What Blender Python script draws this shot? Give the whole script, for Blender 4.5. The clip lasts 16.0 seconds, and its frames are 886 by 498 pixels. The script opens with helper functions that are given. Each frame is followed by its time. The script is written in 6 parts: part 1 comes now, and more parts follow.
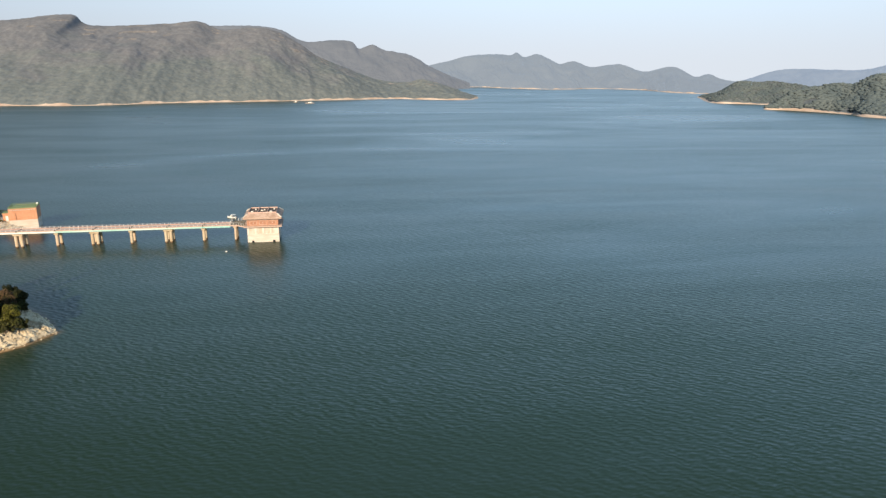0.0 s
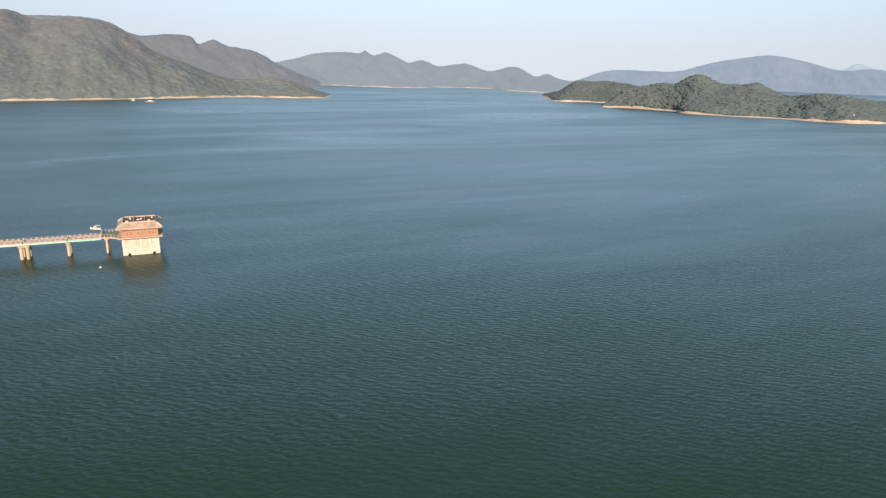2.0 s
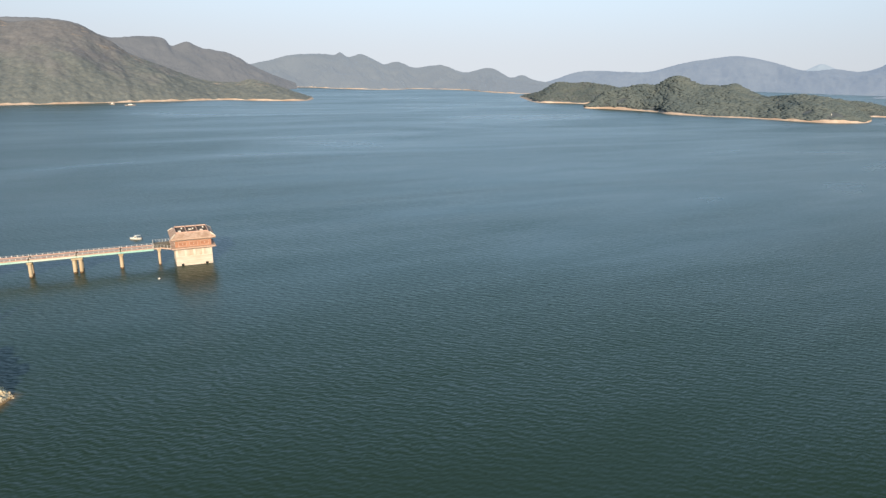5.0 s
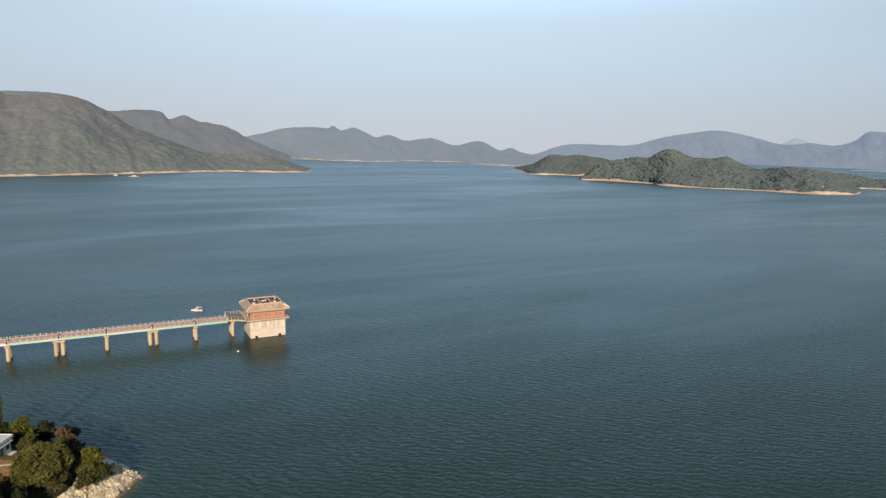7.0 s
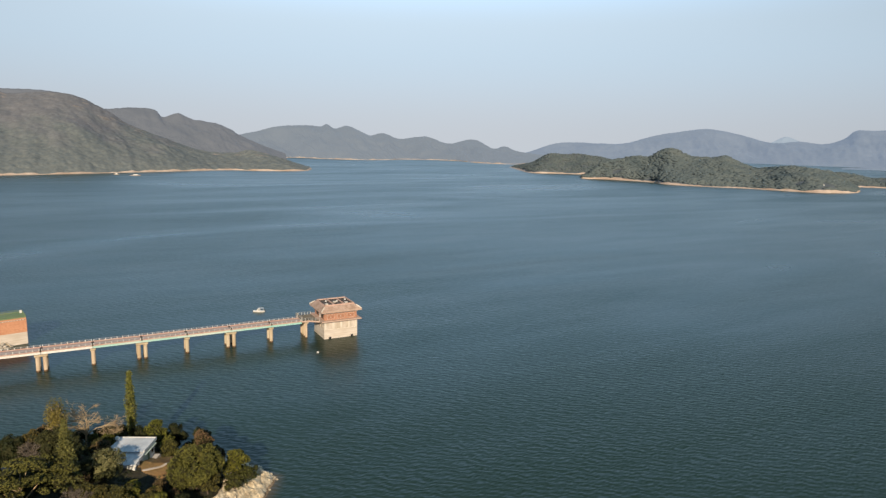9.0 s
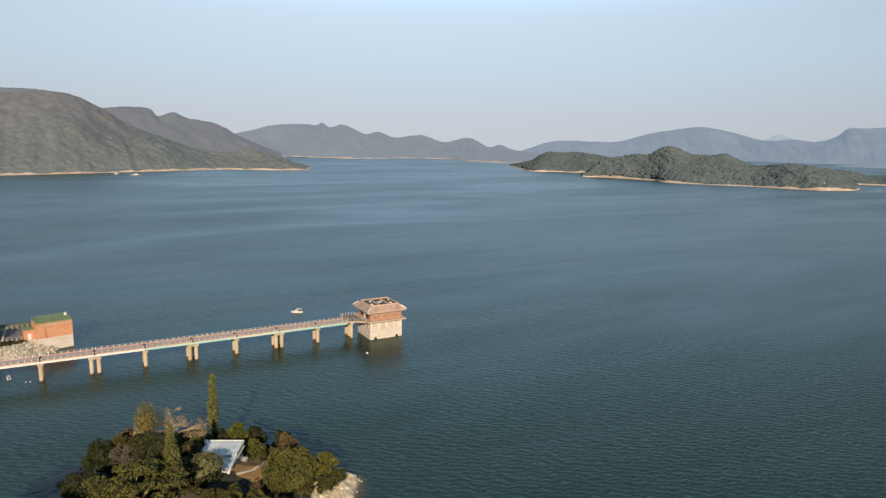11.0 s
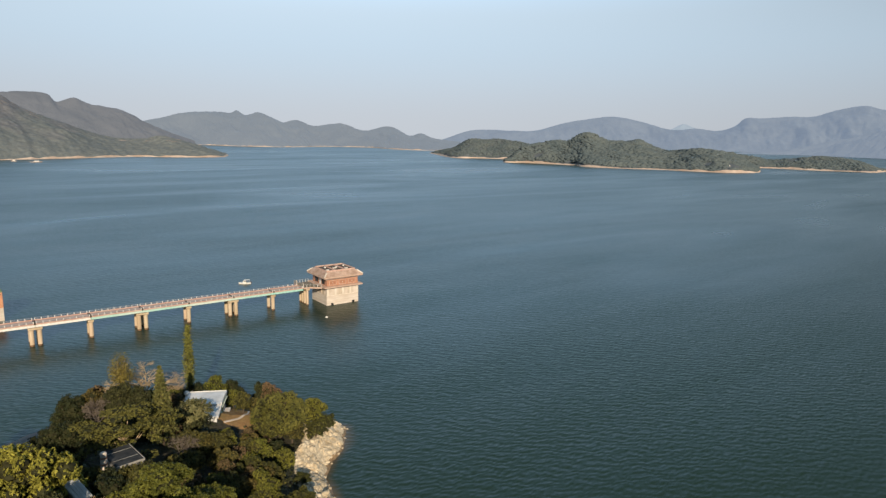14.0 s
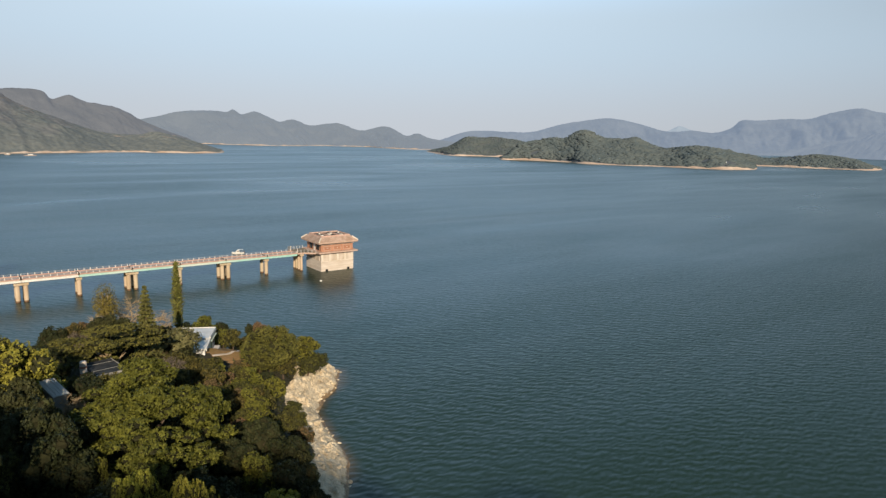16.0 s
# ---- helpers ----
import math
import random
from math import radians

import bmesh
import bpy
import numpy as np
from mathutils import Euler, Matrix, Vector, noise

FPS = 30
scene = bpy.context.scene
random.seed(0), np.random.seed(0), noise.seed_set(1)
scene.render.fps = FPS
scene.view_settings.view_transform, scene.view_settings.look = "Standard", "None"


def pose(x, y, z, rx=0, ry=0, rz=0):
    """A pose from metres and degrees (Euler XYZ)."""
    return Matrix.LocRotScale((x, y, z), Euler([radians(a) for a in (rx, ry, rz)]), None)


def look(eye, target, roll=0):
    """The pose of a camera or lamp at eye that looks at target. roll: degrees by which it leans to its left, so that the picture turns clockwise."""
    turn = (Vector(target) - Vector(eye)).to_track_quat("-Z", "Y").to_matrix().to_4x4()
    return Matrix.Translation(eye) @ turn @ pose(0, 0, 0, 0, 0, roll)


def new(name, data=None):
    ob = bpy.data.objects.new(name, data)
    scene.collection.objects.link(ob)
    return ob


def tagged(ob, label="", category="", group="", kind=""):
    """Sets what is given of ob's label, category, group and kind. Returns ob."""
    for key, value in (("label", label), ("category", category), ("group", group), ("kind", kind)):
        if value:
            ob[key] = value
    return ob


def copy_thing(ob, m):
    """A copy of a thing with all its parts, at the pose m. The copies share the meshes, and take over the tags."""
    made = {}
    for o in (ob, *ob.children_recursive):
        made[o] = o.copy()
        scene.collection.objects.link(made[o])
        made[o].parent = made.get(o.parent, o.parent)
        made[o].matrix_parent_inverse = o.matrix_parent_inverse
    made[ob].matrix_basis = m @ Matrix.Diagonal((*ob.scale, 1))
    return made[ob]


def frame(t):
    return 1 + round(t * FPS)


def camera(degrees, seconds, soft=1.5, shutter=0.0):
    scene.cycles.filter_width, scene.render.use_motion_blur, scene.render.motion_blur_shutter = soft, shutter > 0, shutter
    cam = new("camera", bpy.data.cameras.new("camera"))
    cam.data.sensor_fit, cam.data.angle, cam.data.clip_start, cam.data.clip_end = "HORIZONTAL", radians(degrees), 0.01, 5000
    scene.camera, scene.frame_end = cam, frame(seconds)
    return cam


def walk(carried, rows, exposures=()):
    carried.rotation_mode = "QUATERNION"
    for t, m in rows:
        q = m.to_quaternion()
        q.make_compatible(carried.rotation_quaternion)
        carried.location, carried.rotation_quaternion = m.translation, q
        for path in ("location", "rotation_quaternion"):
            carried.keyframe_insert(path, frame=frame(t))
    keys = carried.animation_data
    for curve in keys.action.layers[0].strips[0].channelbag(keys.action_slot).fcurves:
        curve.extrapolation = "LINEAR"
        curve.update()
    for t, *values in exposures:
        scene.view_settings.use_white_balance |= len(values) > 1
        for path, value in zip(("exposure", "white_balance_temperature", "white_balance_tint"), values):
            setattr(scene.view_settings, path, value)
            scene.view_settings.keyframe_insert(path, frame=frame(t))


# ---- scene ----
# ---- camera ----
cam = camera(68.96, 16.0, soft=1.35)
PATH = [
    (0, (33.29, -266.40, 68.88), (50.444, -171.563, 42.203), 0.50),
    (0.5, (29.14, -265.52, 69.11), (46.690, -170.775, 42.355), 0.61),
    (1, (24.84, -263.69, 69.01), (44.064, -169.292, 42.189), 0.57),
    (1.2, (23.25, -262.51, 68.84), (42.663, -168.143, 42.045), 0.21),
    (1.3, (22.50, -261.81, 68.73), (42.105, -167.457, 42.029), 0.36),
    (1.4, (21.77, -261.07, 68.61), (51.135, -169.247, 42.028), 0.73),
    (1.5, (21.04, -260.31, 68.49), (57.985, -171.260, 41.949), 0.97),
    (1.6, (20.28, -259.57, 68.39), (58.187, -170.917, 41.865), 1.12),
    (2, (16.83, -256.96, 68.13), (55.355, -168.596, 41.531), 1.10),
    (2.5, (11.72, -254.28, 68.05), (50.968, -166.255, 41.387), 1.13),
    (3, (6.21, -251.82, 68.15), (46.254, -164.122, 41.599), 1.20),
    (5.3, (-16.10, -243.31, 69.92), (26.970, -156.925, 43.790), 1.17),
    (5.4, (-17.58, -242.65, 69.93), (25.854, -155.833, 45.897), 1.38),
    (5.5, (-19.06, -241.97, 69.93), (24.590, -154.788, 47.695), 1.17),
    (5.6, (-20.55, -241.28, 69.92), (23.378, -153.761, 49.652), 1.39),
    (5.8, (-23.55, -239.88, 69.89), (20.824, -151.768, 53.547), 1.23),
    (6, (-26.61, -238.44, 69.88), (18.057, -150.371, 54.119), 1.16),
    (6.5, (-34.46, -234.79, 69.94), (10.705, -146.971, 54.179), 1.14),
    (7, (-42.48, -231.06, 70.07), (3.051, -143.453, 54.219), 1.03),
    (7.5, (-50.33, -227.40, 70.18), (-4.452, -140.035, 53.972), 0.93),
    (8, (-57.58, -224.13, 70.42), (-11.345, -136.974, 54.115), 0.99),
    (8.5, (-64.18, -221.19, 70.70), (-17.428, -134.247, 54.704), 1.01),
    (9, (-70.52, -218.38, 70.89), (-23.359, -131.686, 54.775), 1.07),
    (11.5, (-93.05, -207.78, 71.15), (-44.245, -122.069, 54.682), 1.00),
    (11.6, (-94.38, -207.58, 71.22), (-44.419, -122.542, 54.729), 1.42),
    (11.7, (-95.61, -207.08, 71.21), (-43.492, -123.333, 54.805), 1.42),
    (11.8, (-96.76, -206.34, 71.12), (-42.447, -123.985, 54.749), 1.35),
    (11.9, (-97.78, -205.38, 70.98), (-41.410, -124.426, 54.592), 1.48),
    (12, (-98.53, -204.39, 70.80), (-40.569, -124.571, 54.381), 1.17),
    (12.5, (-100.30, -201.81, 70.25), (-41.709, -122.580, 53.235), 1.28),
    (13, (-99.79, -202.05, 67.45), (-41.224, -122.869, 50.148), 1.21),
    (13.5, (-99.38, -202.93, 64.24), (-40.870, -123.728, 46.797), 1.05),
    (14, (-99.05, -203.13, 60.81), (-40.577, -123.921, 43.284), 0.97),
    (14.5, (-99.01, -203.30, 57.48), (-40.505, -124.136, 39.849), 0.95),
    (15, (-98.64, -203.00, 54.18), (-39.980, -123.889, 36.882), 1.01),
    (15.5, (-98.41, -202.35, 50.65), (-39.580, -123.343, 33.411), 1.11),
    (16, (-98.11, -202.02, 47.24), (-39.125, -123.092, 30.167), 1.23),
]

LIGHT = [(0.0, 0.78, 6400, 10), (5.3, 0.73, 6520, 10), (6.0, 0.40, 6430, 10), (16.0, 0.385, 6430, 10)]
walk(cam, [(t, look(e, g, r)) for t, e, g, r in PATH], LIGHT)

# ---- world and sun ----
SUN_FROM = Vector((-0.38, -0.87, 0.40)).normalized()
world = bpy.data.worlds.new("sky")
scene.world = world
world.use_nodes = True
wn, wl = world.node_tree.nodes, world.node_tree.links
sky = wn.new("ShaderNodeTexSky")
sky.sky_type = "NISHITA"
sky.sun_disc = False
sky.sun_elevation = math.asin(SUN_FROM.z)
sky.sun_rotation = math.atan2(SUN_FROM.x, SUN_FROM.y)
sky.air_density, sky.dust_density, sky.ozone_density = 1.0, 0.6, 1.2
# bright haze: grey-white at the horizon, light blue above it, clear blue overhead
way = wn.new("ShaderNodeTexCoord")
up = wn.new("ShaderNodeSeparateXYZ")
wl.new(way.outputs["Generated"], up.inputs[0])


def by_height(z0, z1, v0, v1):
    r = wn.new("ShaderNodeMapRange")
    r.interpolation_type = "SMOOTHSTEP"
    for k, v in (("From Min", z0), ("From Max", z1), ("To Min", v0), ("To Max", v1)):
        r.inputs[k].default_value = v
    wl.new(up.outputs["Z"], r.inputs["Value"])
    return r.outputs[0]


def blend(fac, a, b):
    mx = wn.new("ShaderNodeMixRGB")
    wl.new(fac, mx.inputs[0])
    for k, v in ((1, a), (2, b)):
        if isinstance(v, tuple):
            mx.inputs[k].default_value = (*v, 1)
        else:
            wl.new(v, mx.inputs[k])
    return mx.outputs[0]


low = blend(by_height(0.0, 0.14, 0.0, 1.0), (4.02, 4.29, 4.62), (4.08, 5.03, 5.86))
mid = blend(by_height(0.165, 0.31, 0.0, 1.0), low, (4.4, 7.3, 10.75))
high = blend(by_height(0.31, 0.52, 0.0, 1.0), mid, (1.80, 3.45, 4.75))
clear = blend(by_height(0.50, 0.95, 0.0, 0.92), high, sky.outputs[0])
# the sky is brightest opposite the sun and dims to either side of that, more so higher up
flat = wn.new("ShaderNodeVectorMath")
flat.operation = "MULTIPLY"
flat.inputs[1].default_value = (1.0, 1.0, 0.0)
wl.new(way.outputs["Generated"], flat.inputs[0])
level = wn.new("ShaderNodeVectorMath")
level.operation = "NORMALIZE"
wl.new(flat.outputs[0], level.inputs[0])
side = wn.new("ShaderNodeVectorMath")
side.operation = "DOT_PRODUCT"
side.inputs[1].default_value = (0.41, 0.912, 0.0)
wl.new(level.outputs[0], side.inputs[0])


def by_side(v0, v1):
    r = wn.new("ShaderNodeMapRange")
    for k, v in (("From Min", 0.55), ("From Max", 1.0), ("To Min", v0), ("To Max", v1)):
        r.inputs[k].default_value = v
    wl.new(side.outputs["Value"], r.inputs["Value"])
    return r.outputs[0]


dim = blend(by_height(0.10, 0.32, 0.0, 1.0), by_side(0.79, 1.10), by_side(0.38, 1.36))
shaded = wn.new("ShaderNodeMixRGB")
shaded.blend_type = "MULTIPLY"
shaded.inputs[0].default_value = 1.0
wl.new(clear, shaded.inputs[1])
wl.new(dim, shaded.inputs[2])
wl.new(shaded.outputs[0], wn["Background"].inputs[0])
wn["Background"].inputs[1].default_value = 0.098
sun = new("sun", bpy.data.lights.new("sun", "SUN"))
sun.data.energy, sun.data.angle, sun.data.color = 4.0, radians(0.6), (1.0, 0.83, 0.61)
sun.matrix_world = look((0, 0, 400), Vector((0, 0, 400)) - SUN_FROM)


# ---- materials ----
def mat(name, dark, light, scale=1.0, rough=0.8, bump=0.3, stain=None, stain_scale=0.2, stain_amount=0.5, rnd=0.0,
        metal=0.0, stretch=(1, 1, 1), world_space=False, detail=6.0, spec=0.5, translucent=0.0, island=0.0):
    """Two-tone surface with grain, larger stains and relief."""
    ma = bpy.data.materials.new(name)
    ma.use_nodes = True
    n, l = ma.node_tree.nodes, ma.node_tree.links
    b = n["Principled BSDF"]
    b.inputs["Roughness"].default_value, b.inputs["Metallic"].default_value = rough, metal
    b.inputs["Specular IOR Level"].default_value = spec
    if world_space:
        co = n.new("ShaderNodeNewGeometry").outputs["Position"]
    else:
        co = n.new("ShaderNodeTexCoord").outputs["Object"]
    mp = n.new("ShaderNodeMapping")
    mp.inputs["Scale"].default_value = stretch
    l.new(co, mp.inputs[0])
    t = n.new("ShaderNodeTexNoise")
    t.inputs["Scale"].default_value, t.inputs["Detail"].default_value, t.inputs["Roughness"].default_value = scale, detail, 0.62
    l.new(mp.outputs[0], t.inputs[0])
    ramp = n.new("ShaderNodeValToRGB")
    ramp.color_ramp.elements[0].position, ramp.color_ramp.elements[1].position = 0.34, 0.66
    ramp.color_ramp.elements[0].color, ramp.color_ramp.elements[1].color = (*dark, 1), (*light, 1)
    l.new(t.outputs[0], ramp.inputs[0])
    col = ramp.outputs[0]
    if stain:
        t2 = n.new("ShaderNodeTexNoise")
        t2.inputs["Scale"].default_value, t2.inputs["Detail"].default_value = stain_scale, 4.0
        l.new(mp.outputs[0], t2.inputs[0])
        r2 = n.new("ShaderNodeMapRange")
        r2.inputs["From Min"].default_value, r2.inputs["From Max"].default_value = 0.42, 0.68
        r2.inputs["To Max"].default_value = stain_amount
        l.new(t2.outputs[0], r2.inputs[0])
        mx = n.new("ShaderNodeMixRGB")
        mx.inputs[2].default_value = (*stain, 1)
        l.new(r2.outputs[0], mx.inputs[0])
        l.new(col, mx.inputs[1])
        col = mx.outputs[0]
    if rnd:
        oi = n.new("ShaderNodeObjectInfo")
        r3 = n.new("ShaderNodeMapRange")
        r3.inputs["To Min"].default_value, r3.inputs["To Max"].default_value = 1 - rnd, 1 + rnd
        l.new(oi.outputs["Random"], r3.inputs[0])
        hs = n.new("ShaderNodeHueSaturation")
        l.new(r3.outputs[0], hs.inputs["Value"])
        r4 = n.new("ShaderNodeMapRange")
        r4.inputs["To Min"].default_value, r4.inputs["To Max"].default_value = 0.5 + rnd * 0.09, 0.5 - rnd * 0.09
        l.new(oi.outputs["Random"], r4.inputs[0])
        l.new(r4.outputs[0], hs.inputs["Hue"])
        l.new(col, hs.inputs["Color"])
        col = hs.outputs[0]
    if island:
        ge = n.new("ShaderNodeNewGeometry")
        r5 = n.new("ShaderNodeMapRange")
        r5.inputs["To Min"].default_value, r5.inputs["To Max"].default_value = 1 - island, 1 + island
        l.new(ge.outputs["Random Per Island"], r5.inputs[0])
        h2 = n.new("ShaderNodeHueSaturation")
        l.new(r5.outputs[0], h2.inputs["Value"])
        l.new(col, h2.inputs["Color"])
        col = h2.outputs[0]
    l.new(col, b.inputs["Base Color"])
    if bump:
        bp = n.new("ShaderNodeBump")
        bp.inputs["Strength"].default_value, bp.inputs["Distance"].default_value = bump, 0.6 / scale
        l.new(t.outputs[0], bp.inputs["Height"])
        l.new(bp.outputs[0], b.inputs["Normal"])
    if translucent:
        tr = n.new("ShaderNodeBsdfTranslucent")
        l.new(col, tr.inputs[0])
        ms = n.new("ShaderNodeMixShader")
        ms.inputs[0].default_value = translucent
        l.new(b.outputs[0], ms.inputs[1])
        l.new(tr.outputs[0], ms.inputs[2])
        l.new(ms.outputs[0], n["Material Output"].inputs[0])
    return ma


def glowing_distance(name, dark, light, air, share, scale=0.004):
    """Far land of the backdrop; the bright air before it is painted in as emission and bluish base colours."""
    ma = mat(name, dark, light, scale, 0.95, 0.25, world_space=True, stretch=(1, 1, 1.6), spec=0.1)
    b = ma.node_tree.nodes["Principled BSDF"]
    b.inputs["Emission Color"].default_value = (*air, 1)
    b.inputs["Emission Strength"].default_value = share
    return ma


def water_material():
    ma = bpy.data.materials.new("reservoir water")
    ma.use_nodes = True
    n, l = ma.node_tree.nodes, ma.node_tree.links
    b = n["Principled BSDF"]
    b.inputs["IOR"].default_value = 1.333
    pos = n.new("ShaderNodeNewGeometry").outputs["Position"]

    def noise_tex(scale, stretch, turn, detail=3.0, distortion=0.0):
        mp = n.new("ShaderNodeMapping")
        mp.inputs["Scale"].default_value = stretch
        mp.inputs["Rotation"].default_value = (0, 0, radians(turn))
        l.new(pos, mp.inputs[0])
        t = n.new("ShaderNodeTexNoise")
        t.inputs["Scale"].default_value, t.inputs["Detail"].default_value = scale, detail
        t.inputs["Distortion"].default_value = distortion
        l.new(mp.outputs[0], t.inputs[0])
        return t.outputs[1]

    def wave_train(length, heading, wobble, reach):
        """Crests of the given wave length that travel along a heading, broken up by a wandering phase."""
        mp = n.new("ShaderNodeMapping")
        mp.inputs["Rotation"].default_value = (0, 0, radians(-heading))
        l.new(pos, mp.inputs[0])
        w = n.new("ShaderNodeTexWave")
        w.inputs["Scale"].default_value = 0.314 / length
        w.inputs["Distortion"].default_value = wobble
        w.inputs["Detail"].default_value = 2.0
        w.inputs["Detail Scale"].default_value = reach
        l.new(mp.outputs[0], w.inputs[0])
        return w.outputs[1], math.cos(radians(heading)), math.sin(radians(heading))

    trains = [(wave_train(1.6, 58, 8.0, 1.2), 0.056), (wave_train(1.0, 84, 9.0, 1.0), 0.048), (wave_train(2.6, 36, 7.0, 1.3), 0.029)]
    ripples = noise_tex(2.2, (0.5, 1.0, 1.0), 10, 2.0, 0.5)
    gusts = noise_tex(0.008, (0.28, 1.0, 1.0), 14, 6.0, 1.2).node.outputs[0]
    gr = n.new("ShaderNodeMapRange")
    gr.inputs["From Min"].default_value, gr.inputs["From Max"].default_value = 0.34, 0.66
    gr.inputs["To Min"].default_value, gr.inputs["To Max"].default_value = 0.45, 1.35
    l.new(gusts, gr.inputs[0])

    def vec(op, a, c):
        v = n.new("ShaderNodeVectorMath")
        v.operation = op
        l.new(a, v.inputs[0])
        if isinstance(c, tuple):
            v.inputs[1].default_value = c
        else:
            l.new(c, v.inputs[1])
        return v.outputs[0]

    # wave slopes, each train along its heading, and small ripples on top
    slope = vec("MULTIPLY", vec("SUBTRACT", ripples, (0.5, 0.5, 0.5)), (0.12, 0.18, 0.0))
    for (out, cx, cy), steep in trains:
        centred = n.new("ShaderNodeMath")
        centred.operation = "SUBTRACT"
        centred.inputs[1].default_value = 0.5
        l.new(out, centred.inputs[0])
        along_heading = n.new("ShaderNodeCombineXYZ")
        for k, comp in enumerate((cx, cy)):
            mu = n.new("ShaderNodeMath")
            mu.operation = "MULTIPLY"
            mu.inputs[1].default_value = 2 * steep * comp
            l.new(centred.outputs[0], mu.inputs[0])
            l.new(mu.outputs[0], along_heading.inputs[k])
        slope = vec("ADD", slope, along_heading.outputs[0])
    sc = n.new("ShaderNodeVectorMath")
    sc.operation = "SCALE"
    l.new(slope, sc.inputs[0])
    l.new(gr.outputs[0], sc.inputs["Scale"])
    # cat's paws: fine streaks that vary a constant lean of all normals to the camera's side, set to fit its view
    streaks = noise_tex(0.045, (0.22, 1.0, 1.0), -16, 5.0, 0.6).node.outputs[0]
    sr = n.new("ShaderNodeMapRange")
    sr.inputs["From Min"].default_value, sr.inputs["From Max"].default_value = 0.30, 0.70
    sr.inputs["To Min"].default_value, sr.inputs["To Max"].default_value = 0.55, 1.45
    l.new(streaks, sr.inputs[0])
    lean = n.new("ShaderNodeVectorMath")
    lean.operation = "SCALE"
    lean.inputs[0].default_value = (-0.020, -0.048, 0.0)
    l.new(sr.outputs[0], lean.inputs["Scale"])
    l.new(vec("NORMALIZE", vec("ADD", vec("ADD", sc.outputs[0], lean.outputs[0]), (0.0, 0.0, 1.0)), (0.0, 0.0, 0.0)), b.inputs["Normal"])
    rr = n.new("ShaderNodeMapRange")
    rr.inputs["From Min"].default_value, rr.inputs["From Max"].default_value = 0.35, 0.7
    rr.inputs["To Min"].default_value, rr.inputs["To Max"].default_value = 0.27, 0.36
    l.new(gusts, rr.inputs[0])
    l.new(rr.outputs[0], b.inputs["Roughness"])
    cr = n.new("ShaderNodeValToRGB")
    cr.color_ramp.elements[0].color, cr.color_ramp.elements[1].color = (0.0140, 0.0290, 0.0155, 1), (0.0160, 0.0345, 0.0210, 1)
    l.new(gusts, cr.inputs[0])
    # the pale bottom shows through where the water is shallow
    depth = n.new("ShaderNodeAttribute")
    depth.attribute_name = "shallow"
    sm = n.new("ShaderNodeMixRGB")
    sm.inputs[2].default_value = (0.115, 0.078, 0.036, 1)
    l.new(depth.outputs["Fac"], sm.inputs[0])
    l.new(cr.outputs[0], sm.inputs[1])
    l.new(sm.outputs[0], b.inputs["Base Color"])
    return ma


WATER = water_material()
TAN = mat("water-stained tan concrete", (0.55, 0.485, 0.425), (0.69, 0.62, 0.555), 0.9, 0.85, 0.15, (0.41, 0.31, 0.215), 0.35, 0.5, stretch=(0.25, 0.25, 2.2))
CREAM = mat("weathered cream concrete", (0.555, 0.48, 0.415), (0.68, 0.60, 0.535), 0.9, 0.85, 0.15, (0.34, 0.265, 0.17), 0.35, 0.55, stretch=(1, 1, 0.35))
PALE = mat("pale painted concrete", (0.62, 0.56, 0.495), (0.74, 0.68, 0.61), 1.4, 0.8, 0.1, (0.45, 0.36, 0.24), 0.5, 0.4, stretch=(1, 1, 0.4))
TERRA = mat("terracotta tiled wall", (0.38, 0.185, 0.115), (0.50, 0.265, 0.175), 2.2, 0.75, 0.2, (0.30, 0.14, 0.08), 0.4, 0.4)
TERRA_PANEL = mat("darker terracotta panel", (0.30, 0.135, 0.08), (0.40, 0.20, 0.125), 2.0, 0.8, 0.15, (0.3, 0.15, 0.09), 0.7, 0.4)
ORANGE = mat("orange tiled wall", (0.50, 0.225, 0.12), (0.64, 0.325, 0.195), 1.6, 0.75, 0.15, (0.36, 0.14, 0.07), 0.25, 0.4)
ROOF_TILE = mat("sun-bleached roof tiles", (0.385, 0.275, 0.22), (0.54, 0.41, 0.345), 1.8, 0.85, 0.3, (0.24, 0.15, 0.10), 0.5, 0.5)
PINK_SLAB = mat("pinkish concrete edge", (0.46, 0.325, 0.26), (0.56, 0.42, 0.35), 1.5, 0.85, 0.15, (0.38, 0.22, 0.15), 0.6, 0.4)
ROOF_RIM = mat("reddish roof kerb", (0.46, 0.28, 0.225), (0.62, 0.45, 0.385), 1.5, 0.85, 0.15, (0.52, 0.42, 0.36), 0.5, 0.5)
KERB = mat("reddish painted kerb", (0.42, 0.235, 0.185), (0.56, 0.36, 0.295), 1.2, 0.85, 0.15, (0.58, 0.50, 0.44), 0.3, 0.6)
DARK_RECESS = mat("dark felted recess", (0.045, 0.035, 0.03), (0.10, 0.075, 0.06), 1.2, 0.9, 0.3, (0.16, 0.12, 0.1), 0.6, 0.5)
GREEN_ROOF = mat("green coated roof", (0.13, 0.20, 0.09), (0.20, 0.28, 0.13), 1.0, 0.8, 0.2, (0.25, 0.24, 0.14), 0.3, 0.5)
TEAL = mat("turquoise painted steel", (0.26, 0.50, 0.44), (0.40, 0.62, 0.56), 1.0, 0.55, 0.08, (0.60, 0.62, 0.56), 0.06, 0.8)
WHITE_PAINT = mat("white paint", (0.62, 0.61, 0.58), (0.78, 0.77, 0.74), 2.0, 0.6, 0.08, (0.5, 0.46, 0.4), 0.8, 0.3)
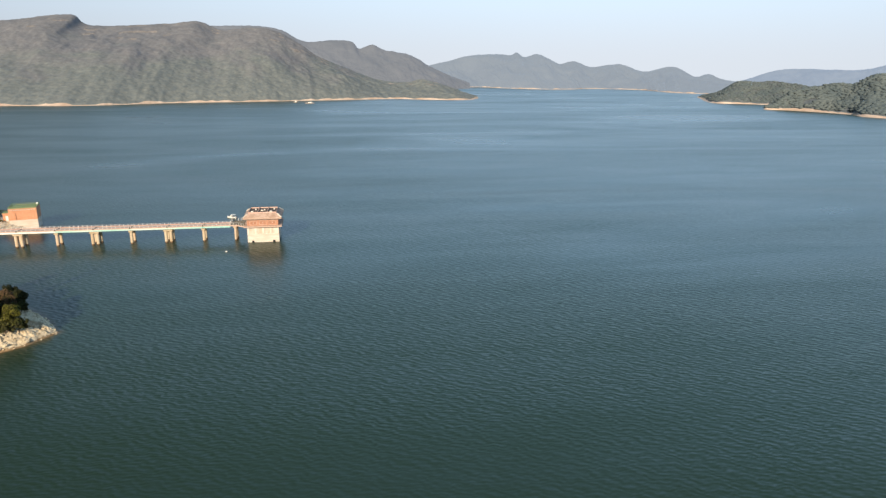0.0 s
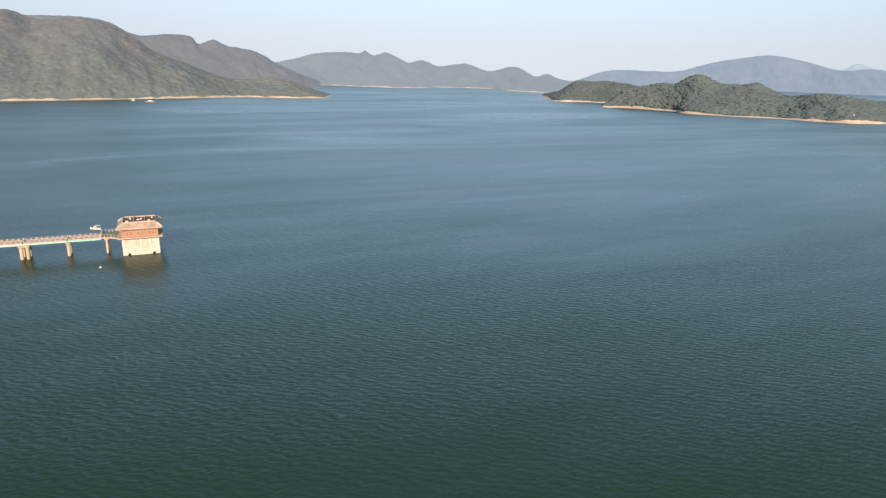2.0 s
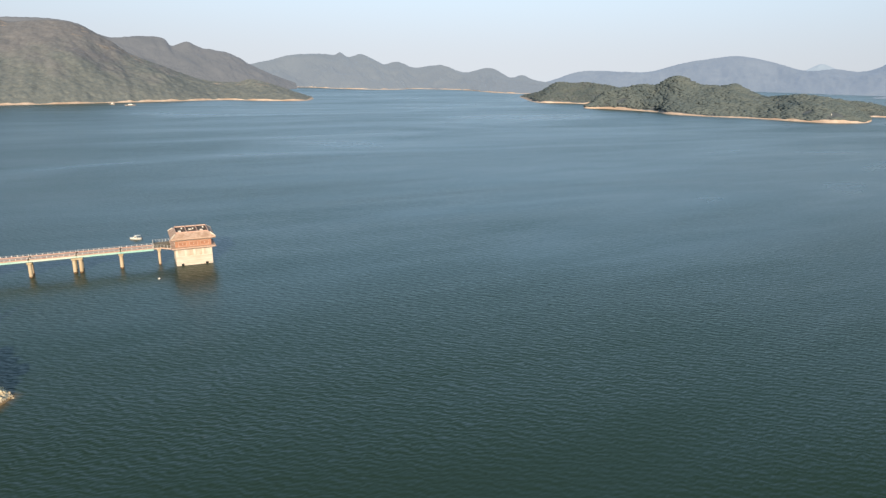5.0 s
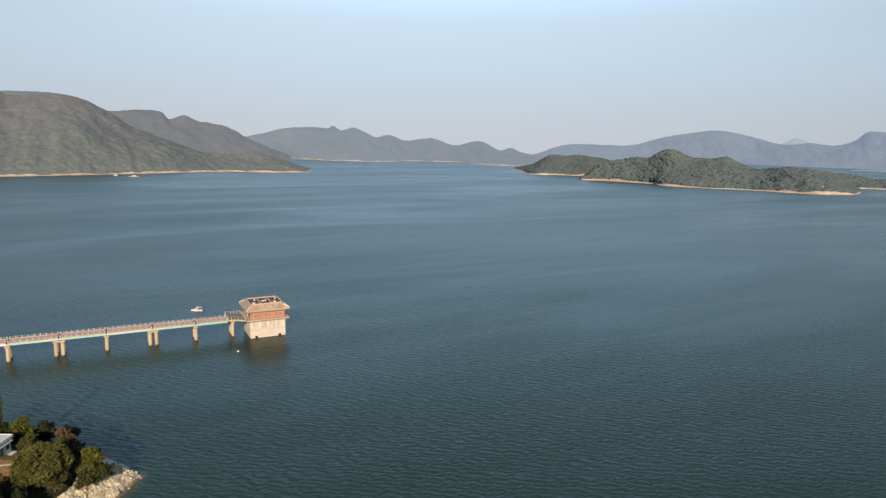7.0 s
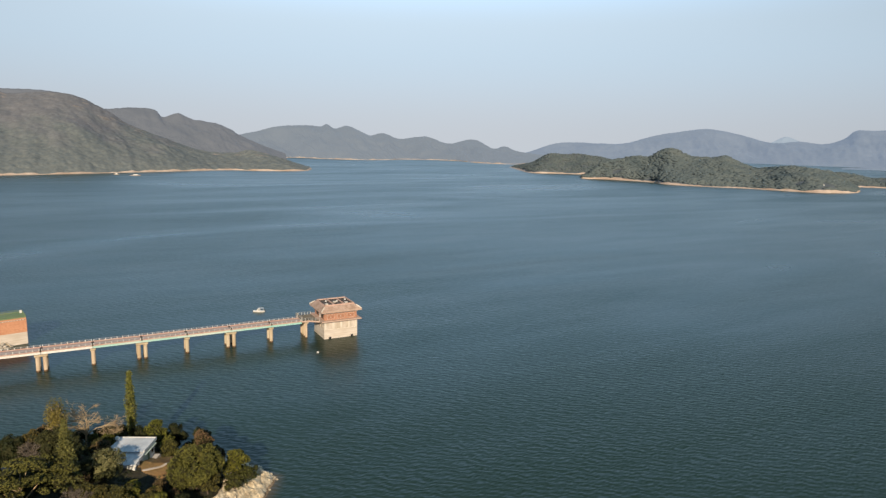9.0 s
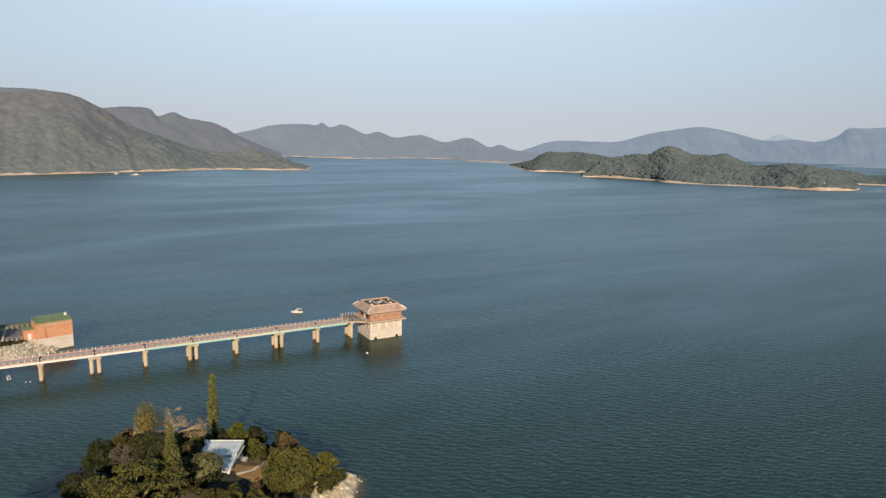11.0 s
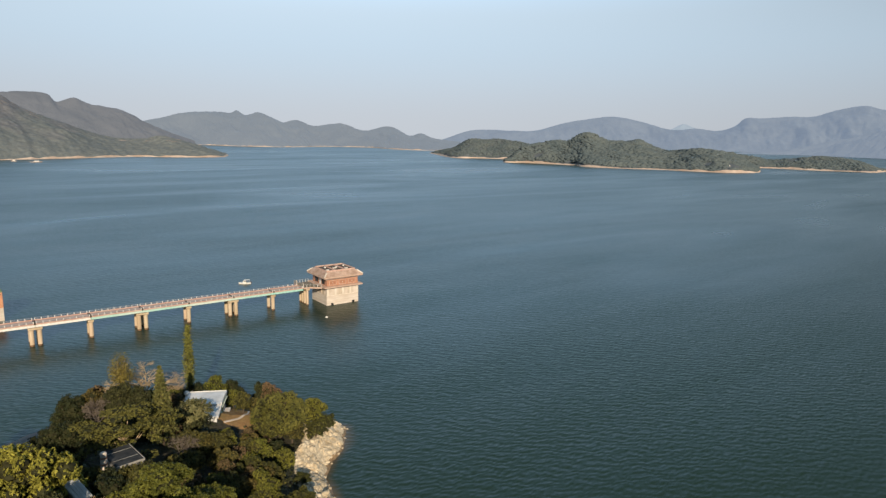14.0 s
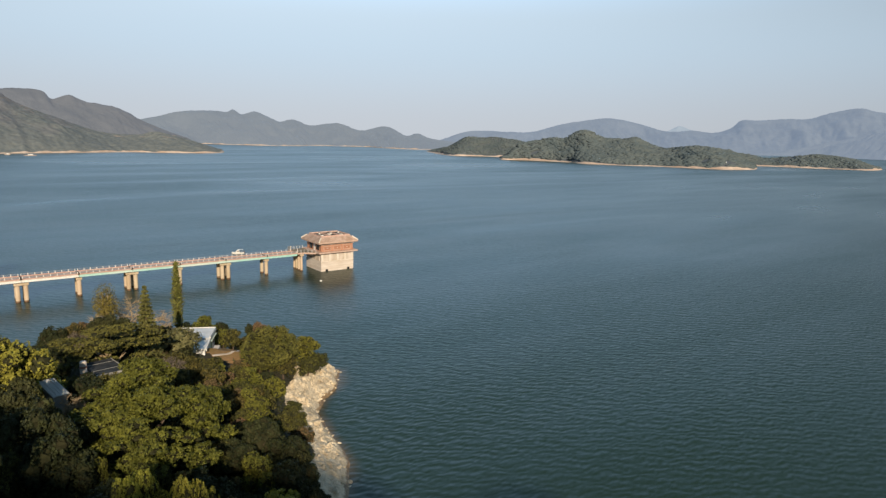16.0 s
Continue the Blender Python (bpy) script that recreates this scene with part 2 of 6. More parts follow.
LANDING = mat("mossy dark concrete floor", (0.17, 0.14, 0.10), (0.27, 0.225, 0.165), 0.9, 0.9, 0.2, (0.12, 0.11, 0.07), 0.4, 0.5)
DECK = mat("reddish brown deck surface", (0.43, 0.305, 0.265), (0.58, 0.445, 0.40), 1.5, 0.9, 0.2, (0.40, 0.32, 0.27), 0.15, 0.5)
STEEL = mat("grey galvanised rail", (0.42, 0.42, 0.42), (0.58, 0.58, 0.58), 3.0, 0.45, 0.05, metal=0.6)
COLUMN = mat("stained concrete column", (0.43, 0.34, 0.24), (0.57, 0.47, 0.345), 1.2, 0.85, 0.2, (0.34, 0.23, 0.12), 0.6, 0.6, stretch=(1, 1, 0.3), rnd=0.08)
TIDE = mat("wet dark concrete", (0.10, 0.06, 0.035), (0.20, 0.12, 0.07), 2.0, 0.5, 0.2)
GLASS = mat("dark window glass", (0.02, 0.022, 0.025), (0.04, 0.042, 0.045), 1.0, 0.08, 0.0)
ROCK = mat("pale shore rock", (0.60, 0.485, 0.33), (0.87, 0.745, 0.55), 0.9, 0.9, 0.5, (0.33, 0.25, 0.15), 0.28, 0.45, world_space=True, rnd=0.0)


def crack(ma, scale, depth):
    """Joints and cracks that break a rock surface into blocks."""
    n, l = ma.node_tree.nodes, ma.node_tree.links
    b = n["Principled BSDF"]
    pos = n.new("ShaderNodeNewGeometry").outputs["Position"]
    wob = n.new("ShaderNodeTexNoise")
    wob.inputs["Scale"].default_value = 0.8
    l.new(pos, wob.inputs[0])
    add = n.new("ShaderNodeMixRGB")
    add.blend_type = "ADD"
    add.inputs[0].default_value = 0.9
    l.new(pos, add.inputs[1])
    l.new(wob.outputs[1], add.inputs[2])
    col, nrm = b.inputs["Base Color"].links[0].from_socket, b.inputs["Normal"].links[0].from_socket
    for sc, wide in ((scale, 0.07), (scale * 2.7, 0.06)):
        vo = n.new("ShaderNodeTexVoronoi")
        vo.feature = "DISTANCE_TO_EDGE"
        vo.inputs["Scale"].default_value = sc
        l.new(add.outputs[0], vo.inputs["Vector"])
        mr = n.new("ShaderNodeMapRange")
        mr.inputs["From Max"].default_value = wide
        l.new(vo.outputs["Distance"], mr.inputs[0])
        mx = n.new("ShaderNodeMixRGB")
        mx.blend_type = "MULTIPLY"
        mx.inputs[0].default_value = 1.0
        rp = n.new("ShaderNodeMapRange")
        rp.inputs["To Min"].default_value = 1 - depth
        l.new(mr.outputs[0], rp.inputs[0])
        l.new(col, mx.inputs[1])
        l.new(rp.outputs[0], mx.inputs[2])
        bp = n.new("ShaderNodeBump")
        bp.inputs["Strength"].default_value, bp.inputs["Distance"].default_value = 0.6, 0.10
        l.new(mr.outputs[0], bp.inputs["Height"])
        l.new(nrm, bp.inputs["Normal"])
        col, nrm = mx.outputs[0], bp.outputs[0]
    l.new(col, b.inputs["Base Color"])
    l.new(nrm, b.inputs["Normal"])


crack(ROCK, 0.9, 0.20)
ROCK_WET = mat("wet brown shore rock", (0.17, 0.11, 0.055), (0.34, 0.23, 0.12), 1.2, 0.6, 0.8, world_space=True)
WET_SAND = mat("wet brown sand", (0.075, 0.055, 0.045), (0.11, 0.083, 0.066), 0.7, 0.6, 0.3, (0.07, 0.06, 0.05), 0.25, 0.5, world_space=True, stretch=(0.4, 1, 1))
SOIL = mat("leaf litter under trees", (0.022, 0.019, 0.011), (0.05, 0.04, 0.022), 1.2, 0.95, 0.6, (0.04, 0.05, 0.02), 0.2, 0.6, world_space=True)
LAWN = mat("dry brown lawn", (0.29, 0.155, 0.056), (0.42, 0.24, 0.095), 1.5, 0.95, 0.5, (0.10, 0.10, 0.03), 0.25, 0.6, world_space=True)
BARK = mat("brown bark", (0.07, 0.05, 0.035), (0.14, 0.10, 0.07), 4.0, 0.9, 0.6, stretch=(1, 1, 0.2))
TWIGS = mat("grey-brown twigs", (0.13, 0.105, 0.085), (0.22, 0.18, 0.145), 4.0, 0.9, 0.3, stretch=(1, 1, 0.2))
PALE_BARK = mat("bleached grey bark", (0.34, 0.245, 0.14), (0.50, 0.375, 0.225), 4.0, 0.9, 0.4, stretch=(1, 1, 0.2))
SAND = mat("bare sandy shore band", (0.42, 0.32, 0.26), (0.62, 0.51, 0.43), 0.05, 0.95, 0.3, (0.36, 0.25, 0.18), 0.02, 0.5, world_space=True)


# near-black colour that stands in for shade deep inside the crowns
CORE_SHADE = mat("crown core with painted shade", (0.022, 0.024, 0.011), (0.054, 0.054, 0.024), 1.2, 0.95, 0.4, (0.02, 0.016, 0.01), 0.5, 0.6, spec=0.1)


def leaves(name, dark, light, rnd=0.38):
    return mat(name, dark, light, 0.7, 0.7, 0.0, (dark[0] * 0.6, dark[1] * 0.6, dark[2] * 0.6), 1.6, 0.5, rnd=rnd, translucent=0.12, spec=0.3, island=0.22)


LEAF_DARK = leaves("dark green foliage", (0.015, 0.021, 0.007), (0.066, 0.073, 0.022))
LEAF_MID = leaves("olive green foliage", (0.037, 0.038, 0.009), (0.184, 0.162, 0.038))
LEAF_BRIGHT = leaves("fresh green foliage", (0.072, 0.079, 0.010), (0.230, 0.224, 0.036), 0.12)
LEAF_YELLOW = leaves("yellow-green foliage", (0.135, 0.138, 0.016), (0.380, 0.360, 0.055), 0.10)
LEAF_ROUND = leaves("dense domed foliage", (0.064, 0.071, 0.014), (0.214, 0.202, 0.046), 0.05)
LEAF_RED = leaves("russet foliage", (0.090, 0.060, 0.028), (0.225, 0.148, 0.072), 0.12)
LEAF_FEATHER = leaves("feathery golden foliage", (0.118, 0.098, 0.022), (0.300, 0.235, 0.058), 0.1)
LEAF_CONIFER = leaves("light olive needles", (0.068, 0.074, 0.020), (0.205, 0.196, 0.054), 0.1)
LEAF_SLENDER = leaves("bright olive needles", (0.090, 0.100, 0.020), (0.255, 0.250, 0.060), 0.1)
LEAF_FLAT = leaves("olive gold foliage", (0.064, 0.066, 0.014), (0.236, 0.218, 0.051), 0.05)
LEAF_PALE = leaves("pale rosette foliage", (0.100, 0.104, 0.036), (0.270, 0.250, 0.110), 0.1)


def hillside(name, low, high, z0, z1, scale=0.05, crowns=0.17, vary=0.10):
    """Woods on the lower slopes that thin out to scrub and dry grass towards the crest; each band goes from a dark to a light tone."""
    ma = mat(name, low[0], low[1], scale, 0.95, 0.0, world_space=True, detail=8, spec=0.1)
    n, l = ma.node_tree.nodes, ma.node_tree.links
    b = n["Principled BSDF"]
    pos = n.new("ShaderNodeNewGeometry").outputs["Position"]
    xyz = n.new("ShaderNodeSeparateXYZ")
    l.new(pos, xyz.inputs[0])
    t = n.new("ShaderNodeTexNoise")
    t.inputs["Scale"].default_value, t.inputs["Detail"].default_value = 0.012, 6.0
    l.new(pos, t.inputs[0])
    mu = n.new("ShaderNodeMath")
    mu.operation = "MULTIPLY_ADD"
    mu.inputs[1].default_value, mu.inputs[2].default_value = (z1 - z0) * 2.6, -(z1 - z0) * 1.3
    l.new(t.outputs[0], mu.inputs[0])
    ad = n.new("ShaderNodeMath")
    l.new(mu.outputs[0], ad.inputs[0])
    l.new(xyz.outputs["Z"], ad.inputs[1])
    mr = n.new("ShaderNodeMapRange")
    mr.interpolation_type = "SMOOTHSTEP"
    mr.inputs["From Min"].default_value, mr.inputs["From Max"].default_value = z0, z1
    l.new(ad.outputs[0], mr.inputs[0])
    t2 = n.new("ShaderNodeTexNoise")
    t2.inputs["Scale"].default_value, t2.inputs["Detail"].default_value = 0.022, 8.0
    l.new(pos, t2.inputs[0])
    r2 = n.new("ShaderNodeValToRGB")
    r2.color_ramp.elements[0].position, r2.color_ramp.elements[1].position = 0.36, 0.66
    r2.color_ramp.elements[0].color, r2.color_ramp.elements[1].color = (*high[0], 1), (*high[1], 1)
    l.new(t2.outputs[0], r2.inputs[0])
    mx = n.new("ShaderNodeMixRGB")
    l.new(mr.outputs[0], mx.inputs[0])
    l.new(b.inputs["Base Color"].links[0].from_socket, mx.inputs[1])
    l.new(r2.outputs[0], mx.inputs[2])
    # single crowns that differ in tone, and their rounded relief
    vo = n.new("ShaderNodeTexVoronoi")
    vo.inputs["Scale"].default_value = crowns
    l.new(pos, vo.inputs["Vector"])
    one = n.new("ShaderNodeSeparateXYZ")
    l.new(vo.outputs["Color"], one.inputs[0])
    tone = n.new("ShaderNodeMapRange")
    tone.inputs["To Min"].default_value, tone.inputs["To Max"].default_value = 1 - vary, 1 + vary
    l.new(one.outputs["X"], tone.inputs[0])
    mt = n.new("ShaderNodeMixRGB")
    mt.blend_type = "MULTIPLY"
    mt.inputs[0].default_value = 1.0
    l.new(mx.outputs[0], mt.inputs[1])
    l.new(tone.outputs[0], mt.inputs[2])
    l.new(mt.outputs[0], b.inputs["Base Color"])
    bp = n.new("ShaderNodeBump")
    bp.invert = True
    bp.inputs["Strength"].default_value, bp.inputs["Distance"].default_value = 0.22, 1.2
    l.new(vo.outputs["Distance"], bp.inputs["Height"])
    l.new(bp.outputs[0], b.inputs["Normal"])
    return ma


# grey-blue tones of the nearer woods: haze mixed into the base colours
FOREST = hillside("wooded hillside with painted haze", ((0.128, 0.152, 0.166), (0.180, 0.196, 0.192)), ((0.152, 0.160, 0.180), (0.192, 0.194, 0.208)), 40, 130, 0.10)
FOREST_NEAR = hillside("dense woods with painted haze", ((0.098, 0.120, 0.144), (0.134, 0.151, 0.162)), ((0.104, 0.121, 0.142), (0.136, 0.149, 0.160)), 30, 80)
CANOPY_NEAR = mat("headland tree crowns with painted haze", (0.084, 0.110, 0.122), (0.120, 0.142, 0.144), 0.03, 0.95, 0.0, world_space=True, detail=5, spec=0.1, island=0.04)
ROCK_FACE = mat("bare granite crest", (0.17, 0.16, 0.155), (0.27, 0.24, 0.225), 0.05, 0.95, 0.5, world_space=True)
# haze of these ranges is painted: even emission over bluish base colours
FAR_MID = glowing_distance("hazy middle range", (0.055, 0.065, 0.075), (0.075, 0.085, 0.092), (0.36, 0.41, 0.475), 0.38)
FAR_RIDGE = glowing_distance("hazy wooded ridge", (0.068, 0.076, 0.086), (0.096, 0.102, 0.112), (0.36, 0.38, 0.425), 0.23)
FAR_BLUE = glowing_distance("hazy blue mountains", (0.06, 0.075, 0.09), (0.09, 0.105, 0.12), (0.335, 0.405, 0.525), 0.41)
FAR_PALE = glowing_distance("far peak in painted haze", (0.06, 0.075, 0.09), (0.08, 0.10, 0.115), (0.40, 0.47, 0.55), 0.60)


# ---- mesh helpers ----
def finish(name, bm, material, smooth=False):
    me = bpy.data.meshes.new(name)
    bmesh.ops.recalc_face_normals(bm, faces=bm.faces)
    bm.to_mesh(me)
    bm.free()
    for p in me.polygons:
        p.use_smooth = smooth
    me.materials.append(material)
    return me


def part(name, bm, material, parent, label="", smooth=False):
    ob = new(name, finish(name, bm, material, smooth) if isinstance(bm, bmesh.types.BMesh) else bm)
    ob.parent = parent
    return tagged(ob, label)


def thing(name, at, label, category, group="", kind="", turn=0.0):
    ob = new(name)
    ob.empty_display_size = 0.5
    ob.matrix_basis = pose(*at, 0, 0, turn)
    return tagged(ob, label, category, group, kind)


def box(x0, x1, y0, y1, z0, z1, bevel=0.0, bm=None):
    bm = bm or bmesh.new()
    vs = bmesh.ops.create_cube(bm, size=1.0)["verts"]
    for v in vs:
        v.co = Vector((x0 + (v.co.x + 0.5) * (x1 - x0), y0 + (v.co.y + 0.5) * (y1 - y0), z0 + (v.co.z + 0.5) * (z1 - z0)))
    if bevel:
        es = list({e for v in vs for e in v.link_edges})
        bmesh.ops.bevel(bm, geom=es, offset=bevel, segments=1, affect="EDGES")
    return bm


def tube(a, b, r0, r1=None, sides=10, bm=None, caps=True):
    """A tapered round bar from a to b."""
    bm = bm or bmesh.new()
    a, b = Vector(a), Vector(b)
    d = b - a
    vs = bmesh.ops.create_cone(bm, cap_ends=caps, segments=sides, radius1=r0, radius2=r0 if r1 is None else r1, depth=d.length)["verts"]
    q = d.to_track_quat("Z", "Y").to_matrix()
    for v in vs:
        v.co = q @ v.co + (a + b) / 2
    return bm


def loft(rings, bm=None, closed=True, cap=True):
    """Rings of points with the same count, skinned one to the next."""
    bm = bm or bmesh.new()
    rows = [[bm.verts.new(p) for p in ring] for ring in rings]
    k = len(rows[0])
    for a, b in zip(rows, rows[1:]):
        for i in range(k if closed else k - 1):
            bm.faces.new((a[i], a[(i + 1) % k], b[(i + 1) % k], b[i]))
    if cap and closed:
        bm.faces.new(rows[0][::-1])
        bm.faces.new(rows[-1])
    return bm


def rect(x0, x1, y0, y1, z):
    return [(x0, y0, z), (x1, y0, z), (x1, y1, z), (x0, y1, z)]


def mesh_of(name, verts, faces, materials, index=None, smooth=True):
    me = bpy.data.meshes.new(name)
    me.from_pydata(verts, [], faces)
    for ma in materials:
        me.materials.append(ma)
    if index is not None:
        me.polygons.foreach_set("material_index", np.asarray(index, np.int32))
    me.polygons.foreach_set("use_smooth", np.full(len(me.polygons), smooth))
    me.update()
    return me


def value_noise(x, y, seed=0):
    """Smooth random field of unit cell size, about -1 to 1."""
    xi, yi = np.floor(x).astype(np.int64), np.floor(y).astype(np.int64)
    fx, fy = x - xi, y - yi
    fx, fy = fx * fx * (3 - 2 * fx), fy * fy * (3 - 2 * fy)

    def h(i, j):
        k = (i * 374761393 + j * 668265263 + seed * 144269) & 0x7FFFFFFF
        k = ((k ^ (k >> 13)) * 1274126177) & 0x7FFFFFFF
        return ((k ^ (k >> 16)) & 0xFFFF) / 32767.5 - 1.0

    a, b, c, d = h(xi, yi), h(xi + 1, yi), h(xi, yi + 1), h(xi + 1, yi + 1)
    return (a * (1 - fx) + b * fx) * (1 - fy) + (c * (1 - fx) + d * fx) * fy


def fractal(x, y, seed=0, octaves=4):
    out, amp = 0 * x, 1.0
    for k in range(octaves):
        out = out + amp * value_noise(x * 2**k + 17 * k, y * 2**k - 9 * k, seed + k)
        amp *= 0.5
    return out


def smooth(a, b, x):
    t = np.clip((x - a) / (b - a), 0, 1)
    return t * t * (3 - 2 * t)


# ---- far land: shore line, crest line, back slope ----
def along(points, n):
    """A smooth line through control points, at n even steps of its length."""
    p = np.array(points, float)
    p = np.vstack([2 * p[0] - p[1], p, 2 * p[-1] - p[-2]])
    out = []
    for i in range(1, len(p) - 2):
        for s in np.linspace(0, 1, 24, endpoint=False):
            a, b, c, d = p[i - 1 : i + 3]
            out.append(0.5 * (2 * b + (c - a) * s + (2 * a - 5 * b + 4 * c - d) * s**2 + (3 * b - a - 3 * c + d) * s**3))
    out = np.array(out + [p[-2]])
    at = np.r_[0, np.cumsum(np.linalg.norm(np.diff(out[:, :2], axis=0), axis=1))]
    u = np.linspace(0, at[-1], n)
    return np.stack([np.interp(u, at, out[:, k]) for k in range(out.shape[1])], 1)


LAND = {}


def hill(name, label, shore, crest, material, n=240, rows=46, back=260.0, band=3.8, power=0.85, gullies=10.0, seed=1, category="hill",
         tufts=2.0, strip=True, bare=0.0):
    """Land that rises from its shore line to its crest line, cut by gullies, and falls off behind."""
    s, r = along(shore, n), along(crest, n)
    d = r[:, :2] - s[:, :2]
    run = np.linalg.norm(d, axis=1, keepdims=True)
    way = d / np.maximum(run, 1)
    length = np.linspace(0, np.linalg.norm(np.diff(s, axis=0), axis=1).sum(), n)
    half = max(n // 14, 1)
    broad = np.convolve(np.pad(r[:, 2], half, mode="edge"), np.hanning(2 * half + 3)[1:-1] / (half + 1), mode="valid")
    vs = np.r_[np.linspace(0, 1, rows), np.linspace(1.12, 2, 7)]
    rim = band * np.clip(0.8 + 0.5 * fractal(length / 26.0, 0 * length + seed, seed + 5, 3), 0.35, 1.4)
    grid = [np.c_[s[:, :2] - way * 6, np.full(n, -1.5)], np.c_[s[:, :2], np.full(n, 0.25)], np.c_[s[:, :2] + way * rim[:, None] * 1.1, rim]]
    for v in vs[1:]:
        if v <= 1:
            xy = s[:, :2] + way * band * 1.3 + d * v * np.clip((run - band * 1.3) / run, 0, 1)
            own = float(smooth(0.45, 1.0, v))
            z = rim + np.maximum(r[:, 2] * own + np.minimum(broad, r[:, 2] * 1.25) * (1 - own) - rim, 0.5) * v**power
            g = fractal(length / 95.0 + v * 0.6, v * 2.2 + 0 * length, seed, 4)
            z = z + g * gullies * np.sin(np.pi * min(v, 1.0)) ** 0.8 * np.clip(r[:, 2] / 90, 0.15, 1)
            z = z + tufts * fractal(xy[:, 0] / 11, xy[:, 1] / 11, seed + 30, 2) * (1 if v < 0.97 else 0.6)
            z = np.maximum(z, rim * 0.9)
        else:
            xy = r[:, :2] + way * np.minimum(back, 3.5 * np.maximum(r[:, 2:3], 1.5)) * (v - 1)
            z = (r[:, 2] + 3) * (1 - (v - 1) ** 1.3) - 3
        grid.append(np.c_[xy, z])
    g = np.array(grid)
    k = len(grid)
    faces = [(j * n + i, j * n + i + 1, (j + 1) * n + i + 1, (j + 1) * n + i) for j in range(k - 1) for i in range(n - 1)]
    index = np.zeros((k - 1, n - 1), int)
    if strip:
        index[:2] = 1
    if bare:
        # patches of bare rock under the crest
        jj, ii = np.meshgrid(np.arange(k - 1), np.arange(n - 1), indexing="ij")
        patch = fractal(ii / (n / 46), jj / (rows / 24), seed + 60, 3)
        index[(patch > 1.05 - bare) & (jj > rows * 0.74) & (jj < rows)] = 2
    ob = new(name, mesh_of(name, g.reshape(-1, 3), faces, [material, SAND, ROCK_FACE], index.ravel()))
    LAND[name] = g
    return tagged(ob, label, category, kind="structure")


hill("hill_west", "broad wooded hill with painted grey haze above a bare sandy shore", [(-1250, 1000), (-900, 1030), (-545, 1053), (-407, 1060), (-278, 1155), (-117, 1216), (66, 1300), (206, 1364), (270, 1326), (340, 1304), (390, 1325), (430, 1418)],
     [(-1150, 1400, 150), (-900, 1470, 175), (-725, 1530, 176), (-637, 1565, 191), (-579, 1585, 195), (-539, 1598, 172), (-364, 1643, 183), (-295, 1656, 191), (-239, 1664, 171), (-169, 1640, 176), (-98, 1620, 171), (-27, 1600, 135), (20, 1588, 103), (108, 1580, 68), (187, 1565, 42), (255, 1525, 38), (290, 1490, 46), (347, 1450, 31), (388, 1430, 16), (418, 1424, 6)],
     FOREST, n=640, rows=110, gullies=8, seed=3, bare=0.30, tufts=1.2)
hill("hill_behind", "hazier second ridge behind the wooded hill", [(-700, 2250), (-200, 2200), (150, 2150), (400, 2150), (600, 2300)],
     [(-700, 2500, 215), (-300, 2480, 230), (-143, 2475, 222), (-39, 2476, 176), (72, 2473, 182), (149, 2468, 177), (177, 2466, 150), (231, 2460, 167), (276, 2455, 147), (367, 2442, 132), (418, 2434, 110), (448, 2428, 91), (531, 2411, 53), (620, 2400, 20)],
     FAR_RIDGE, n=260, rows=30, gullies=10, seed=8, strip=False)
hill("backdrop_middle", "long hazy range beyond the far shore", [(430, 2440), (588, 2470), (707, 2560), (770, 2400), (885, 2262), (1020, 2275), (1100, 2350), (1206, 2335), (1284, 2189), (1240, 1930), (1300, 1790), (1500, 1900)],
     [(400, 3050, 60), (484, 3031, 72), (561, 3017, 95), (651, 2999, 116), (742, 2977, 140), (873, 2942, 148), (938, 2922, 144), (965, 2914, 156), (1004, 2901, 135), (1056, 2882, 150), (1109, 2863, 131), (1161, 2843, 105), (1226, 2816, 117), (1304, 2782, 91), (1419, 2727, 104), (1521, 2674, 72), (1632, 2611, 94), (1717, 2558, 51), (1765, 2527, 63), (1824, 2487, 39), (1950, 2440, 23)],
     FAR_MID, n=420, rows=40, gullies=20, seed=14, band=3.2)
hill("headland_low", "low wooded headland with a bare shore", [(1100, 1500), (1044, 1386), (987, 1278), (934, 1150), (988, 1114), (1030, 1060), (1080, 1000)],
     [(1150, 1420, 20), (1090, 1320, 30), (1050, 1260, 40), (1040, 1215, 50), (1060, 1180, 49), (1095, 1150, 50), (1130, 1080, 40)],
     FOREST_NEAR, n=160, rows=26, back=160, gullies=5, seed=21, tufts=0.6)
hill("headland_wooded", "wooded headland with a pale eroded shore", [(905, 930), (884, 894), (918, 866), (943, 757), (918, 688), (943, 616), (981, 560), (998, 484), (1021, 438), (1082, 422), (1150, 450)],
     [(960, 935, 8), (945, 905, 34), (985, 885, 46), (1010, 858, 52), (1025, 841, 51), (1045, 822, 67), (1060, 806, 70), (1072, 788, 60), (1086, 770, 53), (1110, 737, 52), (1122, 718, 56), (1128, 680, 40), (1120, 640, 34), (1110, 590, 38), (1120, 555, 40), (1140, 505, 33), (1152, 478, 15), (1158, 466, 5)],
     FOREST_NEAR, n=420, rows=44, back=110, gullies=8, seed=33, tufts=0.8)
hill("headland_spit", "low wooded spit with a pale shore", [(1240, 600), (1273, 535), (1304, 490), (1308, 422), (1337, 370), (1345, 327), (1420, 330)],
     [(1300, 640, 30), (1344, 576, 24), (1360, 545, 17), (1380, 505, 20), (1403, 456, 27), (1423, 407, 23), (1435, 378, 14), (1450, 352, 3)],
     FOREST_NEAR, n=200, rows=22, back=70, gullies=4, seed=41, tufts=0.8)
